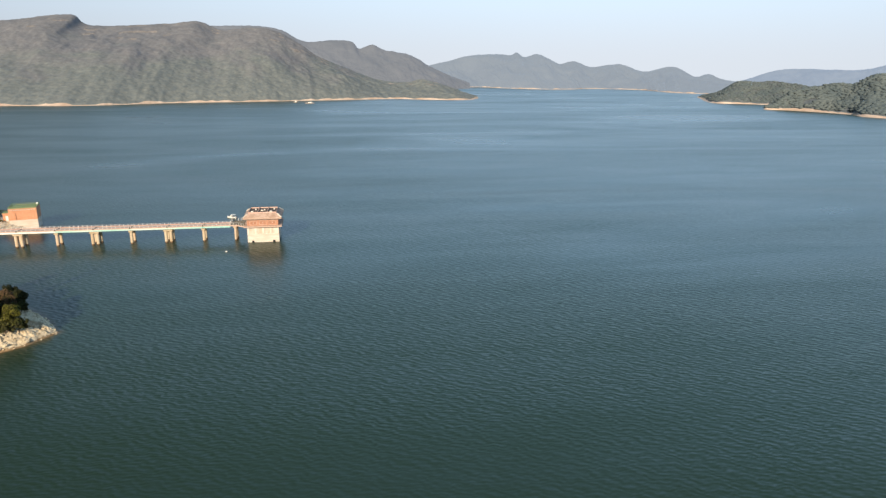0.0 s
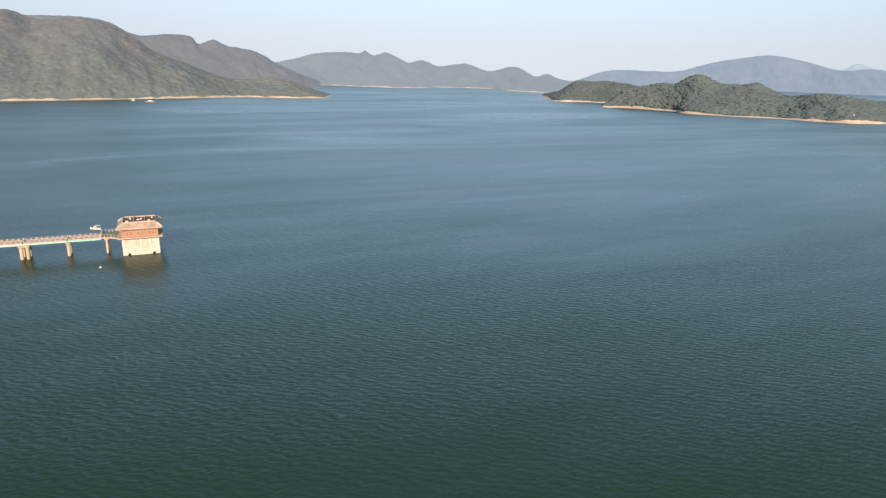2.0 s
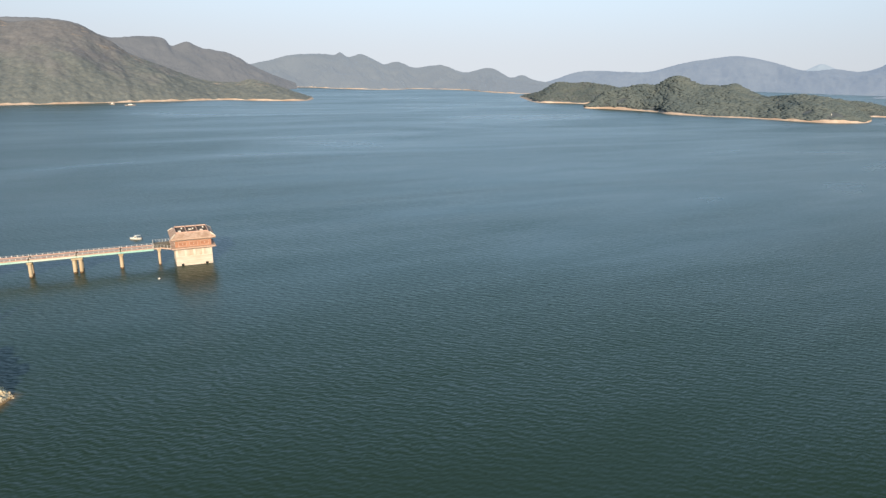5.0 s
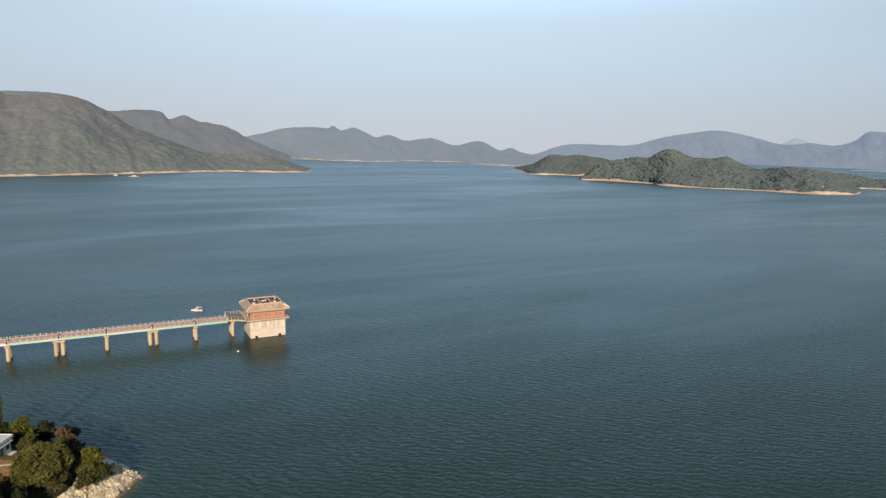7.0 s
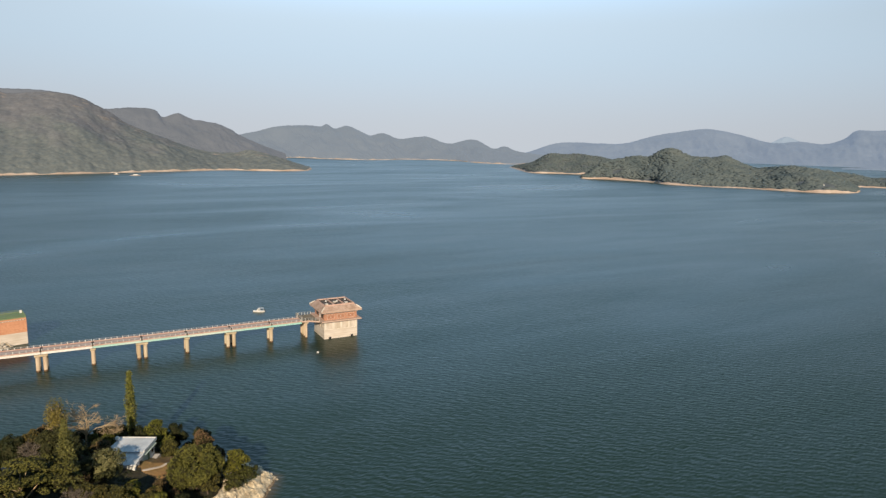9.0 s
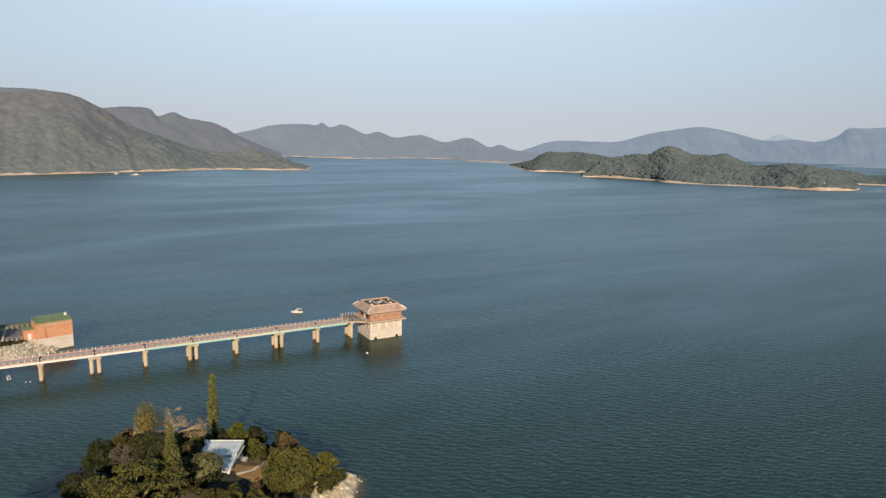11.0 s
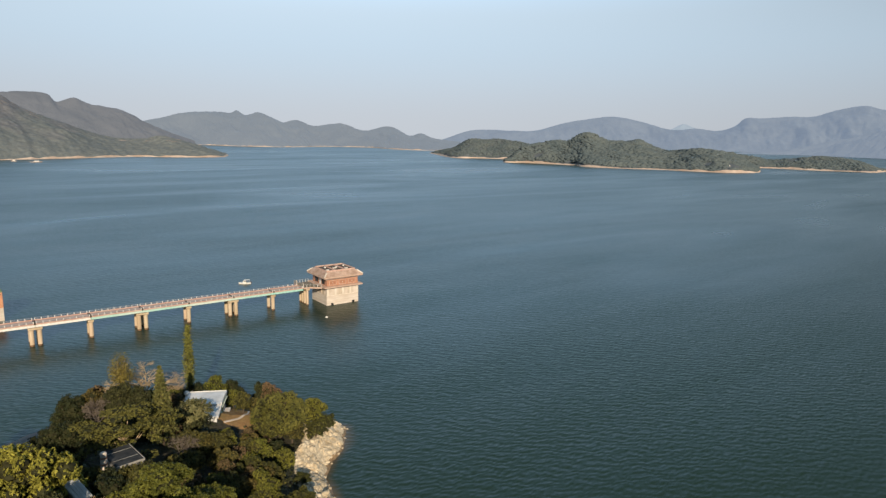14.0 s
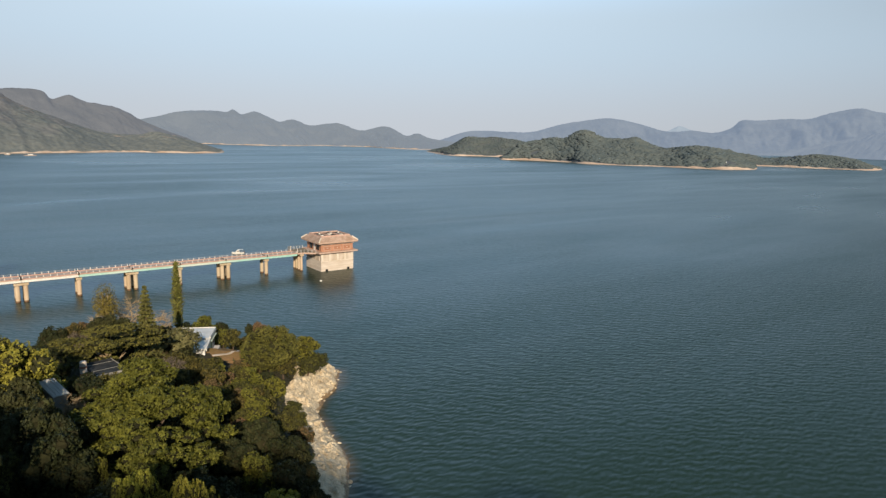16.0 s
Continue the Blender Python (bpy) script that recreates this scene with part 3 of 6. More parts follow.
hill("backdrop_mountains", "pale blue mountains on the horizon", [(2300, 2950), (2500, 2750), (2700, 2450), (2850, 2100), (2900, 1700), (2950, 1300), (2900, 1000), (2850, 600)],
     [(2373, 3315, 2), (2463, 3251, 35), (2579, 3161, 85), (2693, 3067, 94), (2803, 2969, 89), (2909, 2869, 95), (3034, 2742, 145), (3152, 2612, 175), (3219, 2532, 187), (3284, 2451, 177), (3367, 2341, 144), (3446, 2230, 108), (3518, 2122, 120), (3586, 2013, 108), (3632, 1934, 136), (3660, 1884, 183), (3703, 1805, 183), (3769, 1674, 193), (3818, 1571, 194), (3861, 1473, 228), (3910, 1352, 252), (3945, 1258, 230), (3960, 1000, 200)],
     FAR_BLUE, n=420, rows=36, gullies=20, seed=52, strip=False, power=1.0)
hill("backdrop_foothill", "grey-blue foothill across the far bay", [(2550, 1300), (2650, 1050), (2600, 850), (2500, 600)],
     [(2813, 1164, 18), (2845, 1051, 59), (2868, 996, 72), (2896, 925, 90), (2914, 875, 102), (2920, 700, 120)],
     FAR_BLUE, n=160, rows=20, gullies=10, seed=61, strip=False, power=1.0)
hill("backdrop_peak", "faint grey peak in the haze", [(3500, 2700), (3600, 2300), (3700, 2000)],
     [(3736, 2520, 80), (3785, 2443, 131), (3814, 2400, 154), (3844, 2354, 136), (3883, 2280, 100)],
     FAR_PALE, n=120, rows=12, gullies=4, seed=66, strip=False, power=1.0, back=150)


def canopy(land, label, count, r0, r1, material, seed, top=1.0, thin=0.0, dome=0.34):
    """Rounded tree crowns over the slope that faces the water; towards the crest they thin out."""
    rng = np.random.default_rng(seed)
    g = LAND[land]
    rows, n = g.shape[:2]
    crest = rows - 7
    v = rng.uniform(3.0, crest - 1.01, count * 4)
    u = rng.uniform(0, n - 1.01, count * 4)
    j, i = v.astype(int), u.astype(int)
    fv, fu = (v - j)[:, None], (u - i)[:, None]
    a, b, c, d = g[j, i], g[j, i + 1], g[j + 1, i], g[j + 1, i + 1]
    p = (a * (1 - fu) + b * fu) * (1 - fv) + (c * (1 - fu) + d * fu) * fv
    area = np.linalg.norm(np.cross(b - a, c - a), axis=1)
    height = (v - 3) / (crest - 4)
    clear = fractal(p[:, 0] / 45, p[:, 1] / 45, seed + 3, 3)
    keep = rng.uniform(0, 1, len(p)) < area / np.percentile(area, 90) * np.where(height > top, 0.0, 1 - thin * height)
    keep &= clear > -1.0 + 1.5 * thin * height
    p = p[keep][:count]
    m = len(p)
    bm = bmesh.new()
    bmesh.ops.create_icosphere(bm, subdivisions=1, radius=1.0)
    ball = np.array([w.co for w in bm.verts])
    tri = np.array([[w.index for w in f_.verts] for f_ in bm.faces])
    bm.free()
    r = rng.uniform(r0, r1, m)[:, None, None] * np.array((1.0, 1.0, dome))
    turn = rng.uniform(0, 6.28, m)[:, None]
    x, y = ball[None, :, 0], ball[None, :, 1]
    shape = np.stack([x * np.cos(turn) - y * np.sin(turn), x * np.sin(turn) + y * np.cos(turn), np.repeat(ball[None, :, 2], m, 0)], 2)
    verts = p[:, None] + shape * r * rng.uniform(0.75, 1.25, (m, len(ball), 1)) - np.array((0, 0, 0.04)) * r
    faces = tri[None] + np.arange(m)[:, None, None] * len(ball)
    ob = new("far_woods", mesh_of("far_woods", verts.reshape(-1, 3), faces.reshape(-1, 3).tolist(), [material], smooth=True))
    tagged(ob, label, "woods", kind="stuff")


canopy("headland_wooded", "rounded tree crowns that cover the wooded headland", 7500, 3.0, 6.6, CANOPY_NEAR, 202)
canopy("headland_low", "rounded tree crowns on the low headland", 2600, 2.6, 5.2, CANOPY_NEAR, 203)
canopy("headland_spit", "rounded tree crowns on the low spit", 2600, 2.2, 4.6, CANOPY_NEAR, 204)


# ---- the wooded point ----
SHORE = [(-40, -89.5), (-44.8, -97.5), (-48.6, -100.8), (-52.6, -105.4), (-53.8, -112), (-55, -118.6), (-56.4, -124), (-58.8, -128), (-61.5, -133),
         (-65, -143), (-67, -156), (-73, -175), (-85, -205), (-95, -250), (-90, -300), (-45, -345), (-20, -420), (-80, -500), (-300, -520), (-420, -400), (-340, -230), (-260, -150), (-170, -108),
         (-125, -96), (-110, -89), (-102, -81), (-97, -73), (-94, -67.5), (-89.5, -61.5), (-84, -57), (-76, -56), (-66, -60.5), (-57, -67.5), (-49.8, -75.5), (-44, -83)]


def inland(x, y):
    """Distance in from the shore line; negative over water."""
    x, y = np.asarray(x, float), np.asarray(y, float)
    best, inside = np.full(x.shape, 1e9), np.zeros(x.shape, bool)
    for (ax, ay), (bx, by) in zip(SHORE, SHORE[1:] + SHORE[:1]):
        dx, dy = bx - ax, by - ay
        t = np.clip(((x - ax) * dx + (y - ay) * dy) / (dx * dx + dy * dy), 0, 1)
        best = np.minimum(best, np.hypot(x - ax - t * dx, y - ay - t * dy))
        cross = (ay > y) != (by > y)
        inside ^= cross & (x < ax + (y - ay) * dx / (dy if dy else 1e-9))
    return np.where(inside, best, -best)


def build_water():
    """One sheet of water, finer round the point, where its depth over the rocks is noted."""
    xs = np.r_[-4700, -400, np.arange(-100, -33.9, 0.6), 400, 7000]
    ys = np.r_[-3300, -600, np.arange(-152, -53.9, 0.6), 400, 7000]
    gx, gy = np.meshgrid(xs, ys)
    d = inland(gx, gy)
    nx = len(xs)
    j, i = np.meshgrid(np.arange(len(ys) - 1), np.arange(nx - 1), indexing="ij")
    a = (j * nx + i).ravel()
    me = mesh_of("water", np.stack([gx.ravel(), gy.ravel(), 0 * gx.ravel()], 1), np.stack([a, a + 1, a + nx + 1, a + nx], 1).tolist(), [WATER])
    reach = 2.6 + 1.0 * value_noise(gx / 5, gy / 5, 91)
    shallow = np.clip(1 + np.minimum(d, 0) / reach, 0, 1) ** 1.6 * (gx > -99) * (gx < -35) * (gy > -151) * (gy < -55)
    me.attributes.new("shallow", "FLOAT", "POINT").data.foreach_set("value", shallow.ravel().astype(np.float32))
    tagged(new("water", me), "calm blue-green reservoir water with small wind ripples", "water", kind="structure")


build_water()


def rocky(x, y, d):
    """How much of the ground is bare rock: the eastern and southern rim."""
    rim = 4.2 + 1.3 * value_noise(x / 4, y / 4, 5) + 3.4 * smooth(-56, -45, x)
    east = smooth(-74, -64, x) * smooth(-72, -80, y)
    return smooth(1.0, -1.0, d - rim * east - 1.2)


def cells(u, w, seed):
    """Blocks of unit size, each with a height and a tilt of its own, about 0 to 1."""
    iu, iw = np.floor(u).astype(np.int64), np.floor(w).astype(np.int64)
    best, out = np.full(np.shape(u), 9.0), np.zeros(np.shape(u))

    def h(i, j, k):
        q = (i * 374761393 + j * 668265263 + (seed + 13 * k) * 144269) & 0x7FFFFFFF
        q = ((q ^ (q >> 13)) * 1274126177) & 0x7FFFFFFF
        return ((q ^ (q >> 16)) & 0xFFFF) / 65535.0

    for du in (-1, 0, 1):
        for dw in (-1, 0, 1):
            i, j = iu + du, iw + dw
            a, b = u - i - h(i, j, 1), w - j - h(i, j, 2)
            d = np.hypot(a, b)
            val = h(i, j, 3) + 0.5 * (h(i, j, 4) - 0.5) * a + 0.5 * (h(i, j, 5) - 0.5) * b
            out = np.where(d < best, val, out)
            best = np.minimum(d, best)
    return out


def ground(x, y):
    x, y = np.asarray(x, float), np.asarray(y, float)
    d = inland(x, y)
    z = np.where(d > 0, 18.5 * (1 - np.exp(-np.maximum(d, 0) * 0.5 / 18.5 * 1.25)), d * 0.3)
    z = z + 117.5 * np.exp(-(((x + 260) / 207) ** 2 + ((y + 392) / 48) ** 2)) * smooth(0, 40, d)
    k = rocky(x, y, d) * smooth(-1.0, 1.5, d)
    u, w = 0.8 * x + 0.6 * y, 0.8 * y - 0.6 * x
    blocks = 0.75 * cells(u / 3.4, w / 2.0, 71) + 0.42 * cells(u / 1.5, w / 0.95, 73) + 0.2 * cells(u / 0.8, w / 0.6, 75)
    z = z + k * (blocks + 0.35 * fractal(x / 3.0, y / 3.0, 79, 3))
    z = z + (1 - k) * 0.35 * fractal(x / 6, y / 6, 81, 3) * smooth(0, 3, d)
    return z


def build_ground():
    xs = np.r_[np.arange(-430, -126, 8.0), np.arange(-126, -96, 1.5), np.arange(-96, -70, 0.6), np.arange(-70, -37.9, 0.27), np.arange(-35, 0, 6.0)]
    ys = np.r_[np.arange(-528, -352, 8.0), np.arange(-350, -190, 2.0), np.arange(-190, -150, 1.5), np.arange(-150, -141, 0.6), np.arange(-141, -78, 0.27), np.arange(-78, -48, 0.6)]
    gx, gy = np.meshgrid(xs, ys)
    d = inland(gx, gy)
    gz = ground(gx, gy)
    nx = len(xs)
    verts = np.stack([gx.ravel(), gy.ravel(), gz.ravel()], 1)
    j, i = np.meshgrid(np.arange(len(ys) - 1), np.arange(nx - 1), indexing="ij")
    keep = d[:-1, :-1] > -7.5
    a = (j * nx + i)[keep]
    faces = np.stack([a, a + 1, a + nx + 1, a + nx], 1)
    x, y, dd, zz = gx[:-1, :-1][keep], gy[:-1, :-1][keep], d[:-1, :-1][keep], gz[:-1, :-1][keep]
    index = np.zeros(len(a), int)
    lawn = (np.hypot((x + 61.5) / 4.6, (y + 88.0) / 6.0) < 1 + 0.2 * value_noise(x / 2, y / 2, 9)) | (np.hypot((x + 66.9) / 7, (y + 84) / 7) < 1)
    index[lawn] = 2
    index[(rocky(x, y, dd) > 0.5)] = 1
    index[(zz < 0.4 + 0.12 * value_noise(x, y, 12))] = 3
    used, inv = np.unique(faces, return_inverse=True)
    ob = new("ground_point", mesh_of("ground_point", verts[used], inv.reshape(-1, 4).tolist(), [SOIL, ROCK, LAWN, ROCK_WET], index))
    ob.data.polygons.foreach_set("use_smooth", index != 1)
    tagged(ob, "wooded point with a rim of pale bare rock", "ground", kind="structure")


build_ground()


def sand_flat():
    """A sheet just above the water, added for the submerged sand seen off the north-western shore."""
    rim = []
    for k in range(40):
        a = 2 * math.pi * k / 40
        u, w = 7.2 * math.cos(a), 3.6 * math.sin(a)
        j = 1 + 0.14 * math.sin(3 * a + 1) + 0.08 * math.sin(7 * a)
        rim.append((-94.6 + (0.82 * u - 0.57 * w) * j, -61.2 + (0.57 * u + 0.82 * w) * j))
    c = Vector((-94.6, -61.2, 0))
    rings = [[(c.x + (x - c.x) * f_, c.y + (y - c.y) * f_, z) for x, y in rim] for f_, z in ((1.15, -0.4), (1.0, 0.02), (0.6, 0.08), (0.05, 0.1))]
    ob = new("sand_flat", finish("sand_flat", loft(rings, cap=True), WET_SAND, True))
    tagged(ob, "low brown sheet standing in for sand under shallow water", "sand", kind="structure")


sand_flat()


# ---- rocks on the shore ----
def rock_mesh(name, seed, material):
    rng = np.random.default_rng(seed)
    bm = bmesh.new()
    bmesh.ops.create_icosphere(bm, subdivisions=2, radius=1.0)
    cuts = [(Vector(rng.normal(size=3)).normalized(), rng.uniform(0.45, 0.8)) for _ in range(9)]
    for v in bm.verts:
        for nrm, h in cuts:
            over = v.co.dot(nrm) - h
            if over > 0:
                v.co -= nrm * over
        v.co *= 1 + 0.05 * rng.normal()
        v.co.z *= 0.62
    return finish(name, bm, material)


ROCKS = [rock_mesh("rock", 500 + k, ROCK) for k in range(6)]


def scatter_rocks():
    rng = np.random.default_rng(12)
    n = 0
    while n < 230:
        x, y = rng.uniform(-68, -39), rng.uniform(-140, -74)
        d = float(inland(x, y))
        if not -0.6 < d < 11 or float(rocky(np.array(x), np.array(y), np.array(d))) < 0.55:
            continue
        size = rng.choice([0.3, 0.45, 0.7, 1.1], p=[0.6, 0.3, 0.09, 0.01]) * rng.uniform(0.6, 1.1)
        ob = new("rock", ROCKS[rng.integers(6)])
        ob.matrix_basis = pose(x, y, float(ground(x, y)) + size * 0.12, rng.uniform(-20, 20), rng.uniform(-20, 20), rng.uniform(0, 360)) @ Matrix.Diagonal((size * rng.uniform(0.8, 1.5), size, size * rng.uniform(0.7, 1.1), 1))
        tagged(ob, "pale angular rock on the bare shore", "rock", "rocks on the shore")
        n += 1


scatter_rocks()


# ---- trees ----
def leaf_cards(centres, normals, size, rng, fold=0.25, spread=0.34, slim=0.55):
    """Small pointed sprays of leaves."""
    n = len(centres)
    nn = normals + spread * rng.normal(size=(n, 3))
    nn /= np.linalg.norm(nn, axis=1, keepdims=True) + 1e-9
    t1 = np.cross(nn, rng.normal(size=(n, 3)))
    t1 /= np.linalg.norm(t1, axis=1, keepdims=True) + 1e-9
    t2 = np.cross(nn, t1)
    s = (np.asarray(size) * rng.uniform(0.65, 1.35, n))[:, None]
    base = centres - t1 * s * 0.7
    v = np.stack([base + t2 * s * slim, base - t2 * s * slim, centres + t1 * s + nn * s * fold], 1)
    faces = np.arange(n)[:, None] * 3 + [0, 1, 2]
    return v.reshape(-1, 3), faces


def ellipsoid(c, r, rng, rings=7, segs=10):
    verts, faces = [], []
    for i in range(rings + 1):
        for k in range(segs):
            a, b = math.pi * i / rings, 2 * math.pi * k / segs
            w = 1 + 0.13 * rng.normal()
            verts.append((c[0] + r[0] * w * math.sin(a) * math.cos(b), c[1] + r[1] * w * math.sin(a) * math.sin(b), c[2] + r[2] * w * math.cos(a)))
    for i in range(rings):
        for k in range(segs):
            faces.append((i * segs + k, i * segs + (k + 1) % segs, (i + 1) * segs + (k + 1) % segs))
            faces.append((i * segs + k, (i + 1) * segs + (k + 1) % segs, (i + 1) * segs + k))
    return np.array(verts), np.array(faces)


def crown_mesh(name, lobes, count, size, material, seed, core=0.78, clump=13, tuft=1.75, **kw):
    """Foliage in rounded tufts over a set of lobes; dark cores paint the shade in the gaps between the tufts."""
    rng = np.random.default_rng(seed)
    c, r = np.array([l[0] for l in lobes], float), np.array([l[1] for l in lobes], float)
    area = r.mean(1) ** 2
    groups = count // clump
    pick = rng.choice(len(lobes), groups * 3, p=area / area.sum())
    way = rng.normal(size=(groups * 3, 3))
    way[:, 2] += 0.3
    way /= np.linalg.norm(way, axis=1, keepdims=True)
    p = c[pick] + way * r[pick] * rng.uniform(0.78, 1.06, (groups * 3, 1))
    deep = np.zeros(len(p), bool)
    for k in range(len(lobes)):
        q = np.linalg.norm((p - c[k]) / r[k], axis=1)
        deep |= (q < 0.75) & (pick != k)
    p, nrm = p[~deep][:groups], (way / r[pick])[~deep][:groups]
    nrm = nrm / np.linalg.norm(nrm, axis=1, keepdims=True)
    up = nrm + np.array((0, 0, 0.35))
    off = rng.normal(size=(len(p), clump, 3)) * 0.8 + up[:, None] * 0.75
    off /= np.linalg.norm(off, axis=2, keepdims=True)
    nn = off.reshape(-1, 3)
    wide = rng.uniform(0.7, 1.3, (len(p), 1, 1)) * size * tuft
    leaf = (p[:, None] + off * wide * rng.uniform(0.8, 1.1, (len(p), clump, 1))).reshape(-1, 3)
    verts, faces = leaf_cards(leaf, nn, size, rng, **kw)
    vs, fs, at = [verts], [faces], len(verts)
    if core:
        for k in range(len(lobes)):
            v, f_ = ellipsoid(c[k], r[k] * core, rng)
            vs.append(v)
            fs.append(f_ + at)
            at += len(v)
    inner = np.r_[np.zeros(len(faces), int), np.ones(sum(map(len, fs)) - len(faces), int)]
    return mesh_of(name, np.vstack(vs), np.vstack(fs).tolist(), [material, CORE_SHADE], inner, smooth=False)


def limbs_mesh(name, height, radius, branches, material, seed, spread=0.6):
    rng = np.random.default_rng(seed)
    bm = bmesh.new()
    lean = Vector((rng.normal() * 0.3, rng.normal() * 0.3, 0))
    top = Vector((0, 0, height)) + lean
    mid = Vector((0, 0, height * 0.5)) + lean * 0.3
    tube((0, 0, -0.6), mid, radius * 1.25, radius * 0.85, 8, bm)
    tube(mid, top, radius * 0.85, radius * 0.4, 8, bm)
    for k in range(branches):
        a = 2 * math.pi * (k + rng.uniform(-0.3, 0.3)) / branches
        f_ = rng.uniform(0.4, 0.9)
        base = mid.lerp(top, f_) if f_ > 0.5 else Vector((0, 0, 0)).lerp(mid, 0.6 + 0.4 * f_)
        out = Vector((math.cos(a), math.sin(a), rng.uniform(0.4, 0.9))) * height * spread * rng.uniform(0.5, 0.9)
        knee = base + out * 0.55 + Vector((0, 0, 0.1 * height))
        tube(base, knee, radius * 0.5, radius * 0.32, 6, bm)
        tube(knee, base + out + Vector((0, 0, 0.2 * height)), radius * 0.32, radius * 0.12, 5, bm)
    return finish(name, bm, material, True)


def broad_lobes(seed, rad, low, high, count=8, flat=1.0):
    rng = np.random.default_rng(seed)
    out = [((0, 0, low + (high - low) * 0.55), (rad * 0.5, rad * 0.5, (high - low) * 0.38))]
    for k in range(count):
        a = 2 * math.pi * k / count + rng.uniform(-0.4, 0.4)
        q = rng.uniform(0.45, 0.85) * rad
        z = low + (high - low) * rng.uniform(0.25, 0.78)
        w = rng.uniform(0.17, 0.32) * rad
        out.append(((q * math.cos(a), q * math.sin(a), z), (w, w, w * 0.8 * flat)))
    for k in range(7):
        a = rng.uniform(0, 6.28)
        w = rng.uniform(0.18, 0.30) * rad
        out.append(((0.36 * rad * math.cos(a), 0.36 * rad * math.sin(a), high - w * rng.uniform(0.8, 1.6)), (w, w, w * 0.75)))
    return out


def tree_kind(label, material, seed, rad, height, count, size, clear=0.12, **kw):
    """One tree with a trunk and a crown, kept as the pattern for its copies."""
    root = thing("tree", (0, 0, -60), label, "tree", "trees on the point")
    part("trunk", limbs_mesh("trunk", height * 0.62, 0.05 * rad + 0.05, 5, BARK, seed, 0.42), None, root)
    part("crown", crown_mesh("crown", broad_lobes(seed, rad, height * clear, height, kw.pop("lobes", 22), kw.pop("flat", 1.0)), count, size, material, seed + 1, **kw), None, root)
    return root


KINDS = {
    "dark": [tree_kind("dense dark green broadleaf tree", LEAF_DARK, 100 + k, 3.4, 7.0, 14000, 0.108) for k in range(3)],
    "olive": [tree_kind("olive green broadleaf tree", LEAF_MID, 110 + k, 3.2, 6.6, 14000, 0.106) for k in range(3)],
    "fresh": [tree_kind("fresh green broadleaf tree in the sun", LEAF_BRIGHT, 120 + k, 3.2, 6.6, 14000, 0.108) for k in range(2)],
    "russet": [tree_kind("small tree with russet brown leaves", LEAF_RED, 130 + k, 2.6, 5.2, 8000, 0.095) for k in range(2)],
    "yellow": [tree_kind("yellow-green tree with large leaf clusters", LEAF_YELLOW, 140 + k, 4.2, 8.0, 15000, 0.120) for k in range(2)],
    "shrub": [tree_kind("low rounded green shrub", LEAF_MID, 150 + k, 1.7, 2.8, 1800, 0.14, 0.05) for k in range(2)],
}
SMALL = {
    "dark": [tree_kind("dense dark green broadleaf tree", LEAF_DARK, 160 + k, 3.4, 7.0, 6800, 0.172) for k in range(3)],
    "olive": [tree_kind("olive green broadleaf tree", LEAF_MID, 170 + k, 3.2, 6.6, 6800, 0.170) for k in range(3)],
    "fresh": [tree_kind("fresh green broadleaf tree in the sun", LEAF_BRIGHT, 180 + k, 3.2, 6.6, 6800, 0.172) for k in range(2)],
    "russet": [tree_kind("small tree with russet brown leaves", LEAF_RED, 190 + k, 2.6, 5.2, 5000, 0.142) for k in range(2)],
}
TAKEN = []


def plant(kind, x, y, scale=1.0, top=None, turn=0.0, wide=1.0, variant=0):
    z = float(ground(x, y)) - 0.1
    tall = {"dark": 7.0, "olive": 6.6, "fresh": 6.6, "russet": 5.2, "yellow": 8.0, "shrub": 2.8}[kind]
    sz = scale if top is None else (top - z) / tall
    scale = max(scale, sz / 1.3)
    pool = SMALL.get(kind, KINDS[kind]) if scale < 0.7 else KINDS[kind]
    src = pool[variant % len(pool)]
    ob = copy_thing(src, pose(x, y, z, 0, 0, turn))
    ob.scale = (scale * wide, scale * wide, sz)
    TAKEN.append((x, y, {"shrub": 1.2}.get(kind, 2.5) * scale * wide))
    return ob


# the ones that stand out
plant("shrub", -47.0, -94.2, 1.3, None, 40, 1.0, 0)
plant("shrub", -49.6, -95.8, 1.2, None, 140, 1.0, 1)
plant("yellow", -96.6, -119.8, 1.35, 25.6, 0, 1.0, 0)
plant("olive", -97.0, -128.6, 1.0, 20.4, 50, 1.0, 0)
plant("fresh", -100.4, -123.6, 1.0, 22.0, 150, 1.0, 1)
plant("yellow", -103.0, -128.0, 1.0, 23.0, 80, 1.0, 0)
plant("yellow", -102.5, -115.0, 1.1, 22.5, 120, 1.0, 1)
plant("dark", -71.2, -138.6, 0.8, 12.6, 200, 1.0, 0)
plant("dark", -73.4, -144.0, 0.9, 14.0, 20, 1.0, 1)
plant("olive", -69.2, -132.4, 0.6, 9.6, 20, 1.0, 1)
plant("olive", -84.0, -118.8, 0.85, 18.2, 30, 1.1, 1)
plant("dark", -87.8, -117.2, 0.6, 17.9, 70, 1.0, 2)
plant("olive", -85.6, -117.0, 0.55, 17.6, 170, 1.0, 0)
plant("olive", -83.4, -116.6, 0.5, 16.9, 90, 1.0, 1)
plant("dark", -84.0, -146.0, 0.9, 17.2, 250, 1.0, 1)
plant("dark", -88.3, -119.6, 0.8, 18.4, 110, 1.1, 0)
plant("dark", -91.0, -121.4, 0.6, 18.0, 200, 1.0, 1)
plant("dark", -87.8, -75.4, 1.1, 13.2, 0, 1.0, 0)
plant("russet", -53.4, -83.6, 0.8, 10.8, 20, 1.0, 0)
plant("russet", -82.6, -69.5, 0.95, 12.1, 67, 1.0, 1)
